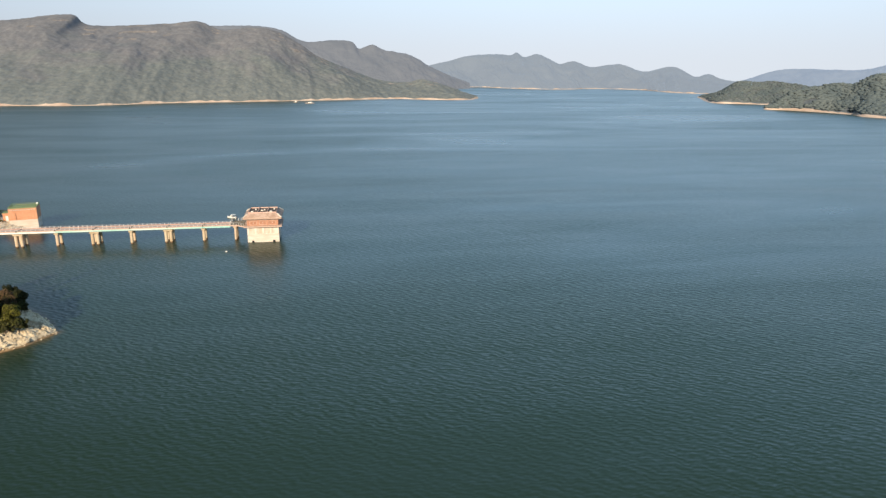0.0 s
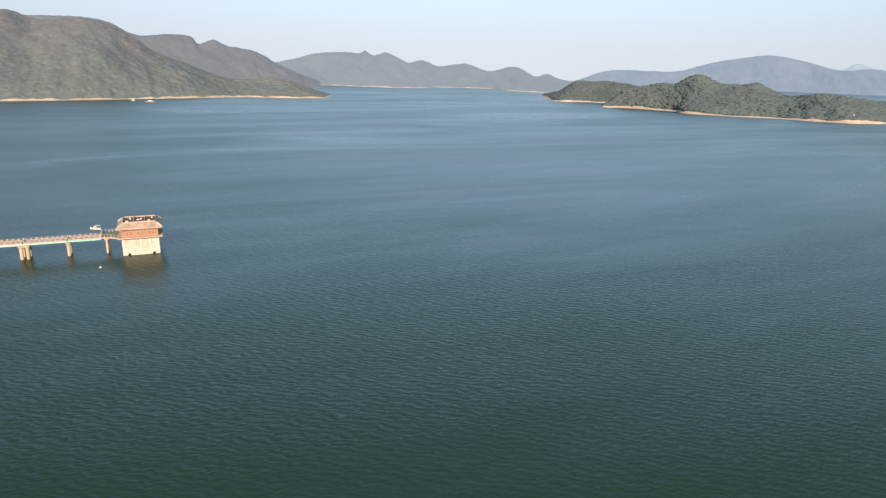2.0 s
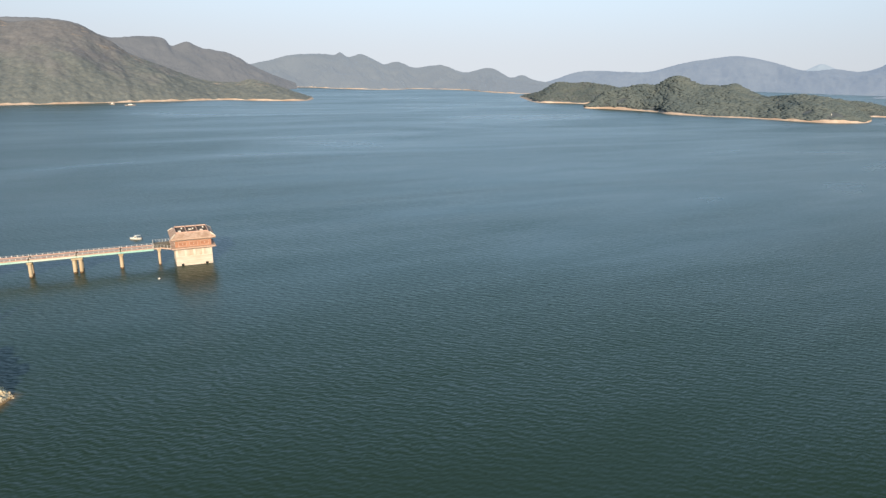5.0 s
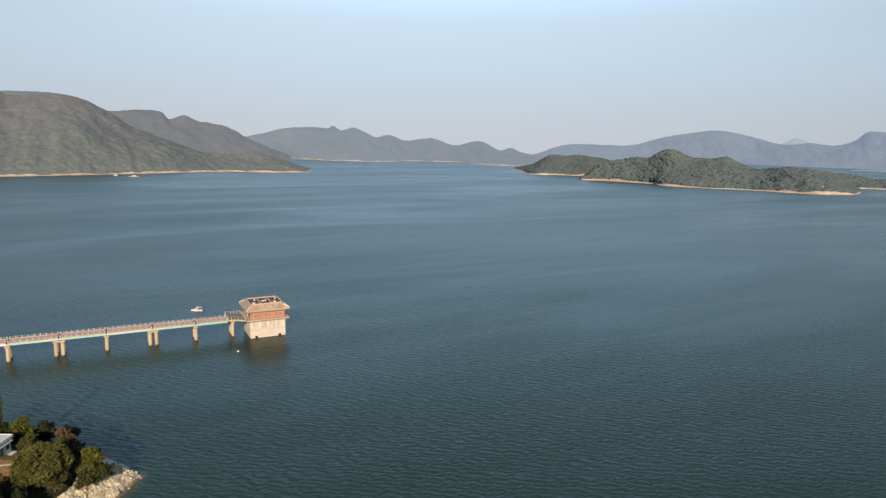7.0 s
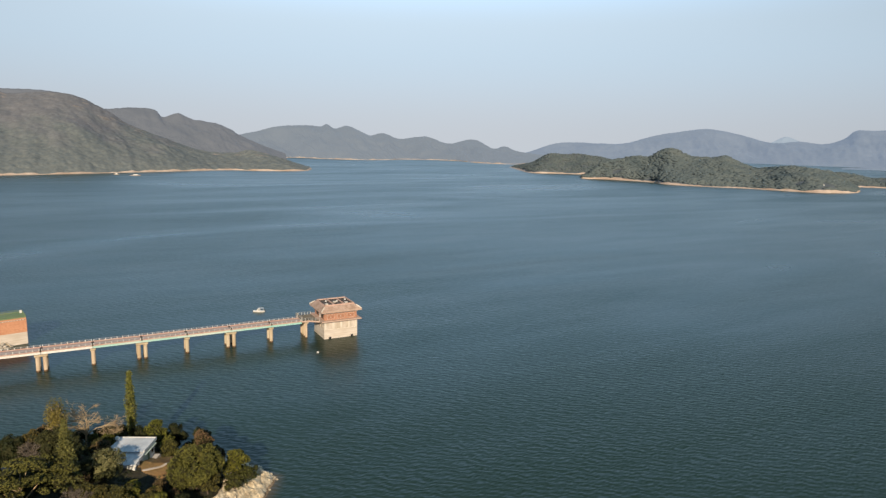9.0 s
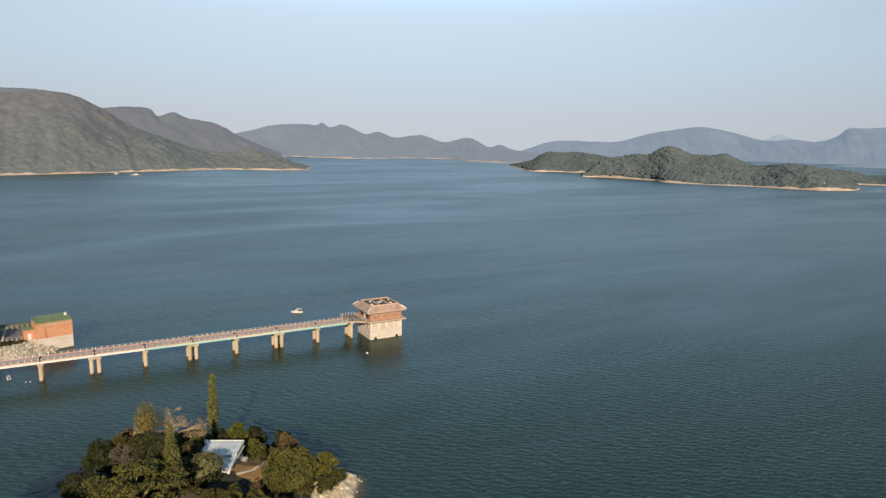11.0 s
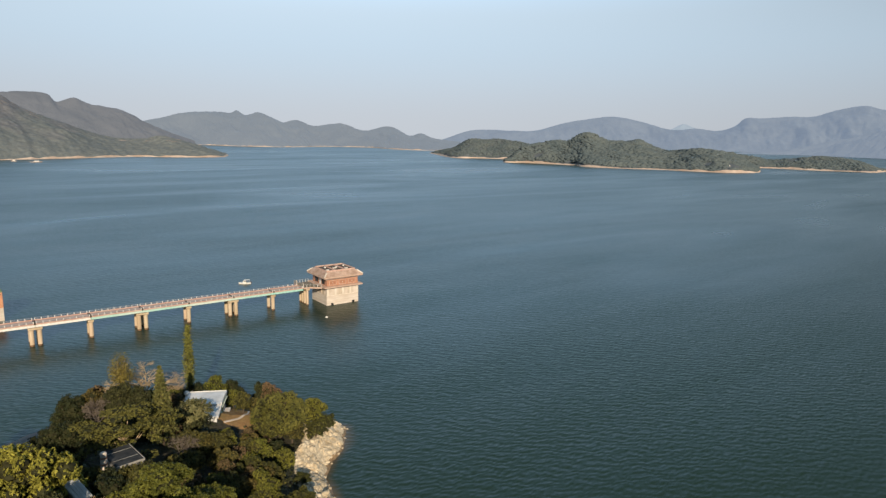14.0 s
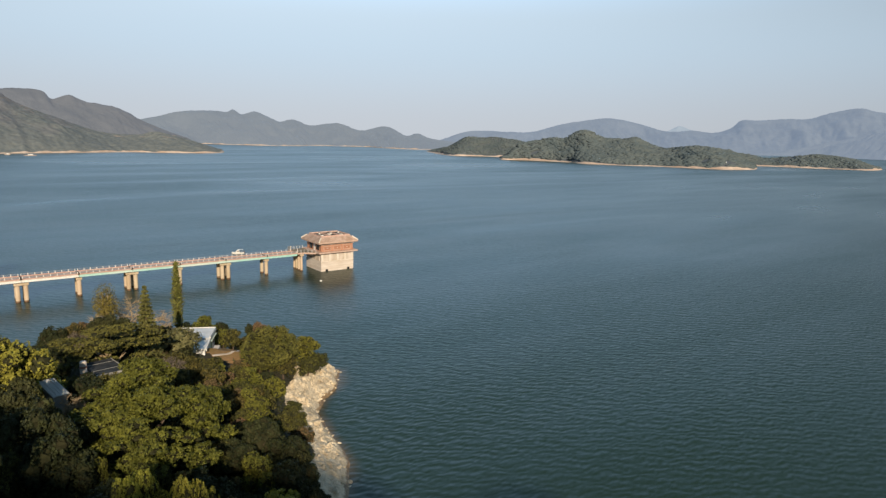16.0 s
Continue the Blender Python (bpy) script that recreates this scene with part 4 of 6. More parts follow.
plant("dark", -80.2, -80.9, 0.92, 15.6, 134, 1.0, 2)
plant("dark", -77.8, -82.5, 0.67, 14.9, 201, 1.0, 0)
plant("olive", -84.3, -73.7, 0.89, 13.0, 268, 1.0, 1)
plant("dark", -91.8, -83.0, 0.85, 11.0, 335, 1.0, 2)
# next three: unseen trees, added beyond the view to shade the wood
plant("dark", -103.6, -148.0, 1.6, 28.5, 60, 1.0, 2)
plant("dark", -107.0, -103.0, 1.4, 24.0, 30, 1.0, 1)
plant("dark", -111.0, -98.0, 1.2, 20.0, 130, 1.0, 0)
plant("dark", -90.6, -90.4, 1.09, 14.5, 42, 1.0, 0)
plant("russet", -72.0, -84.8, 0.67, 13.1, 109, 1.0, 1)
plant("olive", -60.0, -86.0, 0.42, 11.2, 176, 1.0, 2)
plant("olive", -59.3, -97.4, 0.74, 10.0, 310, 1.0, 1)
plant("olive", -54.7, -96.9, 0.75, 8.8, 17, 1.0, 2)
plant("fresh", -59.5, -92.6, 0.48, 9.7, 84, 1.0, 0)
plant("olive", -74.7, -104.1, 0.73, 14.6, 151, 1.0, 1)
plant("olive", -70.3, -103.4, 0.8, 12.6, 218, 1.0, 2)
plant("olive", -65.5, -104.0, 0.58, 10.4, 285, 1.0, 0)
plant("dark", -60.1, -102.3, 0.51, 7.9, 352, 1.0, 1)
plant("dark", -82.7, -88.5, 0.53, 13.0, 59, 1.0, 2)
plant("russet", -69.4, -99.3, 0.5, 10.2, 126, 1.0, 0)
plant("russet", -67.9, -106.3, 0.72, 10.9, 193, 1.0, 1)
plant("russet", -68.0, -112.6, 0.60, 10.3, 260, 1.0, 2)
plant("fresh", -68.5, -120.5, 0.71, 11.0, 327, 1.0, 0)
plant("fresh", -63.8, -104.4, 0.64, 10.2, 34, 1.0, 1)
plant("fresh", -60.7, -107.1, 0.64, 8.6, 101, 1.0, 2)
plant("olive", -63.9, -112.6, 0.44, 8.4, 168, 1.0, 0)
plant("olive", -63.4, -120.8, 0.71, 9.1, 235, 1.0, 1)
plant("olive", -59.0, -110.9, 0.49, 5.4, 302, 1.0, 2)
plant("russet", -72.1, -126.2, 0.57, 9.4, 9, 1.0, 0)
plant("dark", -71.8, -124.4, 0.55, 10.4, 76, 1.0, 1)
plant("dark", -75.9, -124.2, 0.49, 11.6, 143, 1.0, 2)
plant("russet", -62.8, -122.9, 0.69, 6.8, 210, 1.0, 0)
plant("dark", -72.5, -133.0, 0.70, 14.2, 277, 1.0, 1)
plant("dark", -71.3, -137.5, 0.73, 13.5, 344, 1.0, 2)
plant("dark", -80.7, -133.7, 0.58, 15.5, 51, 1.0, 0)
plant("dark", -83.8, -133.8, 0.57, 16.1, 118, 1.0, 1)
plant("dark", -86.9, -132.0, 0.53, 16.7, 185, 1.0, 2)
plant("fresh", -90.4, -141.2, 0.46, 18.3, 335, 0.45, 0)
plant("yellow", -89.4, -150.4, 0.52, 21.2, 319, 0.6, 1)
plant("yellow", -85.6, -151.4, 0.5, 20.3, 26, 0.5, 0)
plant("yellow", -78.6, -151.6, 0.45, 16.2, 93, 1.0, 0)
plant("dark", -93.7, -139.6, 0.80, 21.4, 160, 1.0, 1)
plant("dark", -95.8, -129.8, 0.85, 22.9, 227, 1.0, 2)
plant("dark", -95.2, -136.1, 0.88, 22.8, 294, 1.0, 0)
plant("olive", -97.1, -138.6, 0.68, 20.3, 1, 1.0, 1)
plant("dark", -92.5, -140.8, 0.63, 19.1, 68, 1.0, 2)
plant("dark", -88.0, -149.0, 0.6, 17.6, 135, 1.0, 0)
plant("dark", -83.0, -153.0, 0.7, 17.4, 202, 1.0, 1)
plant("dark", -76.3, -134.8, 0.53, 13.5, 269, 1.0, 2)
plant("fresh", -61.6, -75.0, 0.5, 11.2, 336, 1.0, 0)
plant("dark", -57.8, -73.0, 0.45, 9.0, 43, 1.0, 1)
plant("dark", -53.2, -77.5, 0.60, 8.8, 110, 1.0, 2)
plant("shrub", -52.2, -79.8, 1.1, None, 20, 1.0, 0)
plant("fresh", -48.6, -93.2, 0.85, 9.8, 244, 1.0, 1)


def big_tree():
    """The wide fresh green tree in front of the house."""
    x, y = -84.8, -134.2
    z = float(ground(x, y)) - 0.2
    root = thing("tree", (x, y, z), "large spreading tree with fresh green layered leaf sprays", "tree", "trees on the point")
    rng = np.random.default_rng(7)
    lobes = []
    for k in range(120):
        a = rng.uniform(0, 2 * math.pi)
        q = (1 + 0.16 * math.sin(3 * a + 1) + 0.12 * math.sin(5 * a)) * math.sqrt(rng.uniform(0.0, 1))
        px, py = 6.9 * q * math.cos(a), 9.8 * q * math.sin(a)
        h = 22.4 - z - 3.4 * q * q + 1.9 * float(value_noise(np.array(px / 3.0), np.array(py / 3.0), 4)) - rng.uniform(0.0, 2.4)
        w = rng.uniform(0.8, 1.6)
        lobes.append(((px, py, h - 0.5), (w, w * rng.uniform(0.6, 1.0), w * 0.30)))
    part("trunk", limbs_mesh("trunk", 7.0, 0.42, 9, BARK, 70, 0.45), None, root)
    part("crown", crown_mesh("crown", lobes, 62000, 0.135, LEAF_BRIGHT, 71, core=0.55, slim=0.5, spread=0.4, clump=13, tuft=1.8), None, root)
    TAKEN.append((x, y + 3.2, 6.6))
    TAKEN.append((x, y - 3.2, 6.6))


def round_tree():
    """The dense domed tree between the dry lawn and the rocks."""
    x, y = -56.6, -95.8
    z = float(ground(x, y)) - 0.2
    root = thing("tree", (x, y, z), "large domed green tree with dense knobbly foliage", "tree", "trees on the point")
    rng = np.random.default_rng(17)
    lobes = [((0, 0, 4.6), (3.3, 3.3, 3.4))]
    for k in range(70):
        w = rng.normal(size=3)
        w[2] = abs(w[2]) * 0.9 - 0.25
        w /= np.linalg.norm(w)
        r = rng.uniform(0.7, 1.25)
        lobes.append(((4.1 * w[0], 4.1 * w[1], 4.6 + (12.9 - z - 4.6) * max(w[2], -0.4)), (r, r, r * 0.8)))
    part("trunk", limbs_mesh("trunk", 6.0, 0.34, 7, BARK, 74, 0.4), None, root)
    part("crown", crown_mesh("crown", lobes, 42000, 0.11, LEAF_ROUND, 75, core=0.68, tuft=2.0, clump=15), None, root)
    TAKEN.append((x, y, 4.6))


def flat_tree():
    """The flat-topped spreading tree behind the dark roofed house."""
    x, y = -83.4, -103.4
    z = float(ground(x, y)) - 0.2
    root = thing("tree", (x, y, z), "flat-topped olive tree with pale bare limbs showing", "tree", "trees on the point")
    rng = np.random.default_rng(9)
    lobes = []
    for k in range(40):
        a, q = rng.uniform(0, 2 * math.pi), math.sqrt(rng.uniform(0.02, 1)) * (1 + 0.12 * math.sin(3 * k))
        tier = rng.choice([0.0, 1.3, 2.7], p=[0.45, 0.3, 0.25])
        w = rng.uniform(0.9, 1.9)
        lobes.append(((6.7 * q * math.cos(a), 5.2 * q * math.sin(a), 19.8 - z - 2.0 * q * q - tier - rng.uniform(0, 0.4)), (w, w * rng.uniform(0.6, 1.0), rng.uniform(0.16, 0.26))))
    part("trunk", limbs_mesh("trunk", 4.6, 0.26, 12, PALE_BARK, 72, 0.8), None, root, "pale bleached trunk and limbs")
    part("crown", crown_mesh("crown", lobes, 26000, 0.11, LEAF_FLAT, 73, core=0.7, clump=12, tuft=1.4), None, root)
    TAKEN.append((x - 2.5, y, 5.6))
    TAKEN.append((x + 2.5, y, 5.6))


def conifer(label, x, y, top, rad, tiers, material, seed, slender=False):
    z = float(ground(x, y)) - 0.2
    h = top - z
    root = thing("tree", (x, y, z), label, "tree", "trees on the point")
    rng = np.random.default_rng(seed)
    bm = tube((0, 0, -0.4), (0, 0, h * 0.97), 0.05 + 0.014 * h, 0.03, 8)
    pts, nrm = [], []
    for k in range(tiers):
        f_ = k / (tiers - 1)
        zz = h * (0.16 + 0.82 * f_) if not slender else h * (0.05 + 0.94 * f_)
        rr = rad * ((1 - f_) ** 0.8 + 0.06) if not slender else rad * (0.32 + 0.78 * math.sin(math.pi * min(1, f_ * 0.95 + 0.04)) ** 1.3) * (1 - 0.6 * f_**3)
        arms = 12 if not slender else 6
        for j in range(arms):
            a = 2 * math.pi * (j + rng.uniform(-0.3, 0.3)) / arms + k
            end = Vector((rr * math.cos(a), rr * math.sin(a), zz + (-rr * 0.10 if not slender else rr * 0.9)))
            tube((0, 0, zz), end, 0.035, 0.012, 4, bm)
            n = 14 if not slender else 11
            for q in np.linspace(0.25, 1.05, n):
                p = Vector((0, 0, zz)).lerp(end, q) + Vector(rng.normal(size=3)) * (0.05 if not slender else 0.16)
                pts.append(p)
                nrm.append((math.cos(a) * 0.5, math.sin(a) * 0.5, 0.8))
    part("trunk", bm, BARK, root, smooth=True)
    v, f_ = leaf_cards(np.array(pts), np.array(nrm), 0.29 if not slender else 0.26, rng, slim=0.42, spread=0.9)
    part("crown", mesh_of("crown", v, f_.tolist(), [material], smooth=False), None, root)
    TAKEN.append((x, y, rad * 0.8))


def feathery(x, y, top):
    z = float(ground(x, y)) - 0.2
    h = top - z
    root = thing("tree", (x, y, z), "feathery golden-green tree with a pale slim trunk", "tree", "trees on the point")
    rng = np.random.default_rng(31)
    part("trunk", limbs_mesh("trunk", h * 0.72, 0.15, 12, PALE_BARK, 33, 0.2), None, root)
    p = []
    while len(p) < 2500:
        q = rng.normal(size=3) * (1.2, 1.2, 2.2) + (0, 0, h * 0.68)
        if h * 0.34 < q[2] < h and math.hypot(q[0], q[1]) < 2.3 * math.sqrt(max(0.02, 1 - ((q[2] - h * 0.67) / (h * 0.33)) ** 2)):
            p.append(q)
    p = np.array(p)
    v, f_ = leaf_cards(p, p - (0, 0, h * 0.6) + 0.01, 0.25, rng, slim=0.30, spread=0.9)
    part("crown", mesh_of("crown", v, f_.tolist(), [LEAF_FEATHER], smooth=False), None, root)
    TAKEN.append((x, y, 2.0))


def bare_tree(x, y, top, seed, spread, name="bare tree with pale leafless branches", bark=PALE_BARK, lean=(0.05, 0.02), wide=1.0):
    z = float(ground(x, y)) - 0.2
    root = thing("tree", (x, y, z), name, "tree", "trees on the point")
    rng = np.random.default_rng(seed)
    bm = bmesh.new()

    def grow(a, way, length, r, depth):
        b = a + way * length
        tube(a, b, r, r * 0.68, 5 if depth > 2 else 3, bm, caps=False)
        if depth == 0:
            return
        for _ in range(6 if depth == 5 else 4 if depth > 3 else 3 if depth > 1 else 6):
            off = Vector(rng.normal(size=3)) * spread
            off.z *= 0.55
            w = (way * Vector((wide, wide, 1.0)) + off + Vector((0, 0, 0.06))).normalized()
            grow(b, w, length * rng.uniform(0.62, 0.88), r * 0.62, depth - 1)

    h = top - z
    grow(Vector((0, 0, -0.3)), Vector((*lean, 1)).normalized(), h * 0.27, h * 0.021, 5)
    part("trunk", bm, bark, root, smooth=True)
    TAKEN.append((x, y, 1.5))


def rosette_bush(x, y, top, rad, seed):
    z = float(ground(x, y)) - 0.2
    root = thing("tree", (x, y, z), "bushy tree with pale rosettes of long leaves", "tree", "trees on the point")
    rng = np.random.default_rng(seed)
    part("trunk", limbs_mesh("trunk", (top - z) * 0.6, 0.16, 8, PALE_BARK, seed, 0.6), None, root)
    pts, nrm = [], []
    for _ in range(190):
        w = rng.normal(size=3)
        w[2] = abs(w[2]) + 0.1
        w /= np.linalg.norm(w)
        c = w * (rad, rad, (top - z) * 0.45) * rng.uniform(0.75, 1.0) + (0, 0, (top - z) * 0.55)
        for j in range(9):
            o = rng.normal(size=3) * 0.22
            pts.append(c + o)
            nrm.append(w + o * 2)
    v, f_ = leaf_cards(np.array(pts), np.array(nrm), 0.36, rng, slim=0.28, spread=0.7)
    part("crown", mesh_of("crown", v, f_.tolist(), [LEAF_PALE], smooth=False), None, root)
    part("undergrowth", crown_mesh("undergrowth", [((0, 0, (top - z) * 0.5), (rad * 0.8, rad * 0.8, (top - z) * 0.4))], 2600, 0.17, LEAF_DARK, seed + 5), None, root)
    TAKEN.append((x, y, rad * 0.8))


big_tree()
round_tree()
flat_tree()
conifer("conical conifer with level tiers of branches", -77.3, -98.7, 24.1, 2.1, 19, LEAF_CONIFER, 51)
conifer("tall slender columnar conifer", -66.3, -73.0, 22.2, 1.0, 60, LEAF_SLENDER, 52, True)
feathery(-79.6, -78.0, 21.2)
bare_tree(-75.0, -74.0, 18.6, 41, 0.85, wide=1.5)
bare_tree(-72.6, -75.2, 14.6, 42, 0.8, "leaning bare tree with long pale limbs", lean=(0.75, 0.1), wide=1.6)
bare_tree(-84.0, -79.0, 14.0, 43, 0.5, "small leafless tree with fine grey twigs", TWIGS)
bare_tree(-76.5, -106.0, 15.4, 44, 0.5, "small leafless tree with fine grey twigs", TWIGS)
bare_tree(-92.9, -125.2, 20.4, 45, 0.7, "small leafless tree with fine pale twigs", PALE_BARK, wide=1.3)
bare_tree(-91.0, -125.8, 20.6, 48, 1.0, "small leafless tree with fine pale twigs", PALE_BARK, wide=1.4)
bare_tree(-90.6, -119.0, 18.6, 46, 0.7, "small leafless tree with fine grey twigs", TWIGS)
bare_tree(-89.0, -126.6, 18.8, 47, 0.7, "small leafless tree with fine grey twigs", TWIGS)
rosette_bush(-71.4, -94.6, 15.3, 3.2, 61)

HOUSES = [(-66.3, -84.0, 4.4), (-68.6, -88.4, 4.4), (-85.3, -111.4, 3.0), (-91.2, -122.0, 1.8), (-61.6, -87.4, 4.6), (-62.8, -91.0, 3.0), (-65.0, -94.5, 2.0), (-83.4, -103.4, 6.2), (-78.4, -104.5, 3.0), (-80.5, -83.0, 2.5), (-75.5, -79.0, 2.0)]


def fill_woods():
    rng = np.random.default_rng(77)
    names = ["dark", "olive", "fresh", "russet", "shrub"]
    for trial in range(16000):
        if len(TAKEN) > 348:
            break
        x, y = rng.uniform(-110, -44), rng.uniform(-168, -56)
        d = float(inland(x, y))
        if d < 2.2 or float(rocky(np.array(x), np.array(y), np.array(d))) > 0.4:
            continue
        kind = rng.choice(names, p=[0.40, 0.28, 0.13, 0.09, 0.10])
        if x > -80 and -140 < y < -100:
            kind = rng.choice(names, p=[0.03, 0.40, 0.31, 0.22, 0.04])
        if y < -143:
            kind = rng.choice(names, p=[0.6, 0.3, 0.06, 0.0, 0.04])
        s = rng.choice([0.48, 0.62, 0.78, 0.95], p=[0.25, 0.35, 0.28, 0.12]) * rng.uniform(0.85, 1.1) * (0.75 + 0.25 * min(1, d / 12))
        r = {"shrub": 1.2}.get(kind, 2.5) * s
        if y > -100:
            s *= 0.62 if x < -70 else 0.72
        if x > -76 and y < -84 and d < (6.0 if y > -96 else 8.6) + 2.0 * s:
            continue
        if x < -84 and y > -100 and (d < 5.5 or x < -93) or (x < -95 and y > -109):
            continue
        if y < -138:
            s *= 1.2
        if -86 < x < -70 and -112 < y < -88:
            s = min(s, 0.6)
        if -70.5 < x < -57 and -112 < y < -91:
            s = min(s, 0.5)
        if any(math.hypot(x - a, y - b) < 0.57 * (r + q) for a, b, q in TAKEN):
            continue
        if any(math.hypot(x - a, y - b) < q + r * 0.8 for a, b, q in HOUSES):
            continue
        plant(kind, x, y, s * 1.15, None, rng.uniform(0, 360), 0.88, int(rng.integers(3)))


fill_woods()
for root in [r for k in (*KINDS.values(), *SMALL.values()) for r in k]:
    for o in (*root.children_recursive, root):
        bpy.data.objects.remove(o)


def undergrowth():
    """Low bushes that close the wood floor."""
    rng = np.random.default_rng(5)
    n = 50000
    x, y = rng.uniform(-125, -44, n), rng.uniform(-180, -55, n)
    d = inland(x, y)
    ok = (d > 2.5) & (rocky(x, y, d) < 0.35)
    for a, b, q in HOUSES:
        ok &= np.hypot(x - a, y - b) > q
    x, y = x[ok], y[ok]
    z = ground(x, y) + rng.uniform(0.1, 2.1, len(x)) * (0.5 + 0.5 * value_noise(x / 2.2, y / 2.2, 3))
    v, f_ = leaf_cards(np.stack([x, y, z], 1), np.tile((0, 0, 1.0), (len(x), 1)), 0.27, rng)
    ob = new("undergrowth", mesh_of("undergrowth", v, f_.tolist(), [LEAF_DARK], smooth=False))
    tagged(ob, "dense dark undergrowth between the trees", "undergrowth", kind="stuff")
    # woods on the slope behind: a rounded crown of leaf sprays for each tree
    n = 20000
    x, y = rng.uniform(-420, -20, n), rng.uniform(-515, -100, n)
    ok = (inland(x, y) > 4) & ~((x > -122) & (y > -186))
    x, y = x[ok], y[ok]
    way = rng.normal(size=(len(x), 18, 3)) * 0.8 + (0, 0, 0.7)
    way /= np.linalg.norm(way, axis=2, keepdims=True)
    top = np.stack([x, y, ground(x, y) + 2.6 + 3 * value_noise(x / 7, y / 7, 8)], 1)
    p = (top[:, None] + way * rng.uniform(2.2, 3.6, (len(x), 1, 1)) * (1, 1, 0.8)).reshape(-1, 3)
    v, f_ = leaf_cards(p, way.reshape(-1, 3), 1.15, rng)
    ob = new("woods", mesh_of("woods", v, f_.tolist(), [LEAF_DARK], smooth=False))
    tagged(ob, "wooded slope behind the point", "woods", kind="stuff")


undergrowth()


# ---- intake tower ----
def intake_tower():
    root = thing("intake_tower", (0, 0, 0), "square cream concrete intake tower with terracotta upper storey in water", "tower")
    X, Y = 12.6, 12.0
    part("base_wall", box(0, X, 0, Y, -6, 6.45, 0.06), CREAM, root, "stained cream concrete base")
    for x in (0.0, 3.0, 5.95, 8.9, 11.75):
        part("pilaster", box(x + 0.02, x + 0.83, -0.16, -0.002, 3.6, 6.4, 0.03), PALE, root)
    part("stained_plinth", loft([rect(-0.01, X + 0.01, -0.01, Y + 0.01, -6), rect(-0.01, X + 0.01, -0.01, Y + 0.01, 3.4)]), TAN, root, "tan water-stained lower wall")
    part("string_course", box(-0.05, X + 0.05, -0.1, Y + 0.05, 3.4, 3.56, 0.03), PALE, root)
    for y in (1.2, 4.0, 6.8, 9.6):
        part("pilaster", box(-0.16, -0.002, y, y + 0.8, 3.65, 6.4, 0.03), CREAM, root)
    for x in (2.1, 10.5):
        part("inlet", box(x - 0.45, x + 0.45, -0.22, -0.01, -0.5, 0.75), GLASS, root, "dark square inlet at the waterline")
    part("gallery_slab", box(-1.25, X + 1.35, -1.25, Y + 1.25, 6.45, 6.95, 0.05), PINK_SLAB, root, "pinkish projecting gallery slab")
    part("upper_wall", box(0.25, X - 0.25, 0.25, Y - 0.25, 6.95, 9.6), TERRA, root, "terracotta tiled upper wall")
    for k, x in enumerate((1.25, 5.05, 8.85)):
        fr = box(x - 0.1, x + 2.7, 0.16, 0.249, 7.25, 7.4)
        box(x - 0.1, x + 2.7, 0.16, 0.249, 8.75, 8.9, bm=fr)
        box(x - 0.1, x + 0.06, 0.16, 0.249, 7.4, 8.75, bm=fr)
        box(x + 2.54, x + 2.7, 0.16, 0.249, 7.4, 8.75, bm=fr)
        panel = part("wall_panel", box(x + 0.06, x + 2.54, 0.2, 0.248, 7.4, 8.75), TERRA_PANEL, root, "darker panel between pilasters")
        part("panel_frame", fr, PINK_SLAB, panel)
        part("vent", box(x + 1.2, x + 1.45, 0.17, 0.199, 7.95, 8.2), WHITE_PAINT, panel)
    for x in (0.1, 4.05, 7.9, 11.75):
        part("pier_strip", box(x, x + 0.75, 0.08, 0.249, 6.95, 9.55, 0.03), TERRA, root)
    for y0, y1, z0, z1, ma in ((2.0, 4.3, 7.3, 9.1, GLASS), (5.0, 6.3, 6.96, 9.2, WHITE_PAINT), (7.3, 9.6, 7.3, 9.1, GLASS)):
        part("opening", box(0.17, 0.249, y0, y1, z0, z1), ma, root)
    part("cornice", box(-0.2, X + 0.2, -0.2, Y + 0.2, 9.35, 9.75, 0.05), PALE, root, "pale concrete cornice")
    e0, e1, f0, f1 = -1.3, X + 1.35, -1.15, Y + 1.3
    bm = loft([rect(e0 + 0.25, e1 - 0.25, f0 + 0.25, f1 - 0.25, 9.75), rect(e0, e1, f0, f1, 9.9), rect(e0, e1, f0, f1, 10.5), rect(0.25, X - 0.2, 0.45, Y - 0.25, 11.7), rect(0.5, X - 0.45, 0.7, Y - 0.5, 11.9)])
    part("roof", bm, ROOF_TILE, root, "sun-bleached hipped tile roof with a flat top")
    part("eave", loft([rect(e0 - 0.06, e1 + 0.06, f0 - 0.06, f1 + 0.06, 9.95), rect(e0 - 0.06, e1 + 0.06, f0 - 0.06, f1 + 0.06, 10.32)]), PINK_SLAB, root)
    # courses of tiles on the four slopes
    for k in range(1, 8):
        q = k / 8
        a, b, c, d = (p0 + (p1 - p0) * q for p0, p1 in ((e0, 0.25), (e1, X - 0.2), (f0, 0.45), (f1, Y - 0.25)))
        z = 10.5 + 1.2 * q
        part("tile_course", loft([rect(a - 0.02, b + 0.02, c - 0.02, d + 0.02, z - 0.02), rect(a - 0.02, b + 0.02, c - 0.02, d + 0.02, z + 0.05)]), ROOF_TILE, root)
    for a, b in (((e0, f0), (0.25, 0.45)), ((e1, f0), (X - 0.2, 0.45)), ((e1, f1), (X - 0.2, Y - 0.25)), ((e0, f1), (0.25, Y - 0.25))):
        part("hip", tube((a[0], a[1], 10.52), (b[0], b[1], 11.74), 0.24, None, 6), PALE, root, "bleached hip tiles")
    w = (X - 1.6) / 3
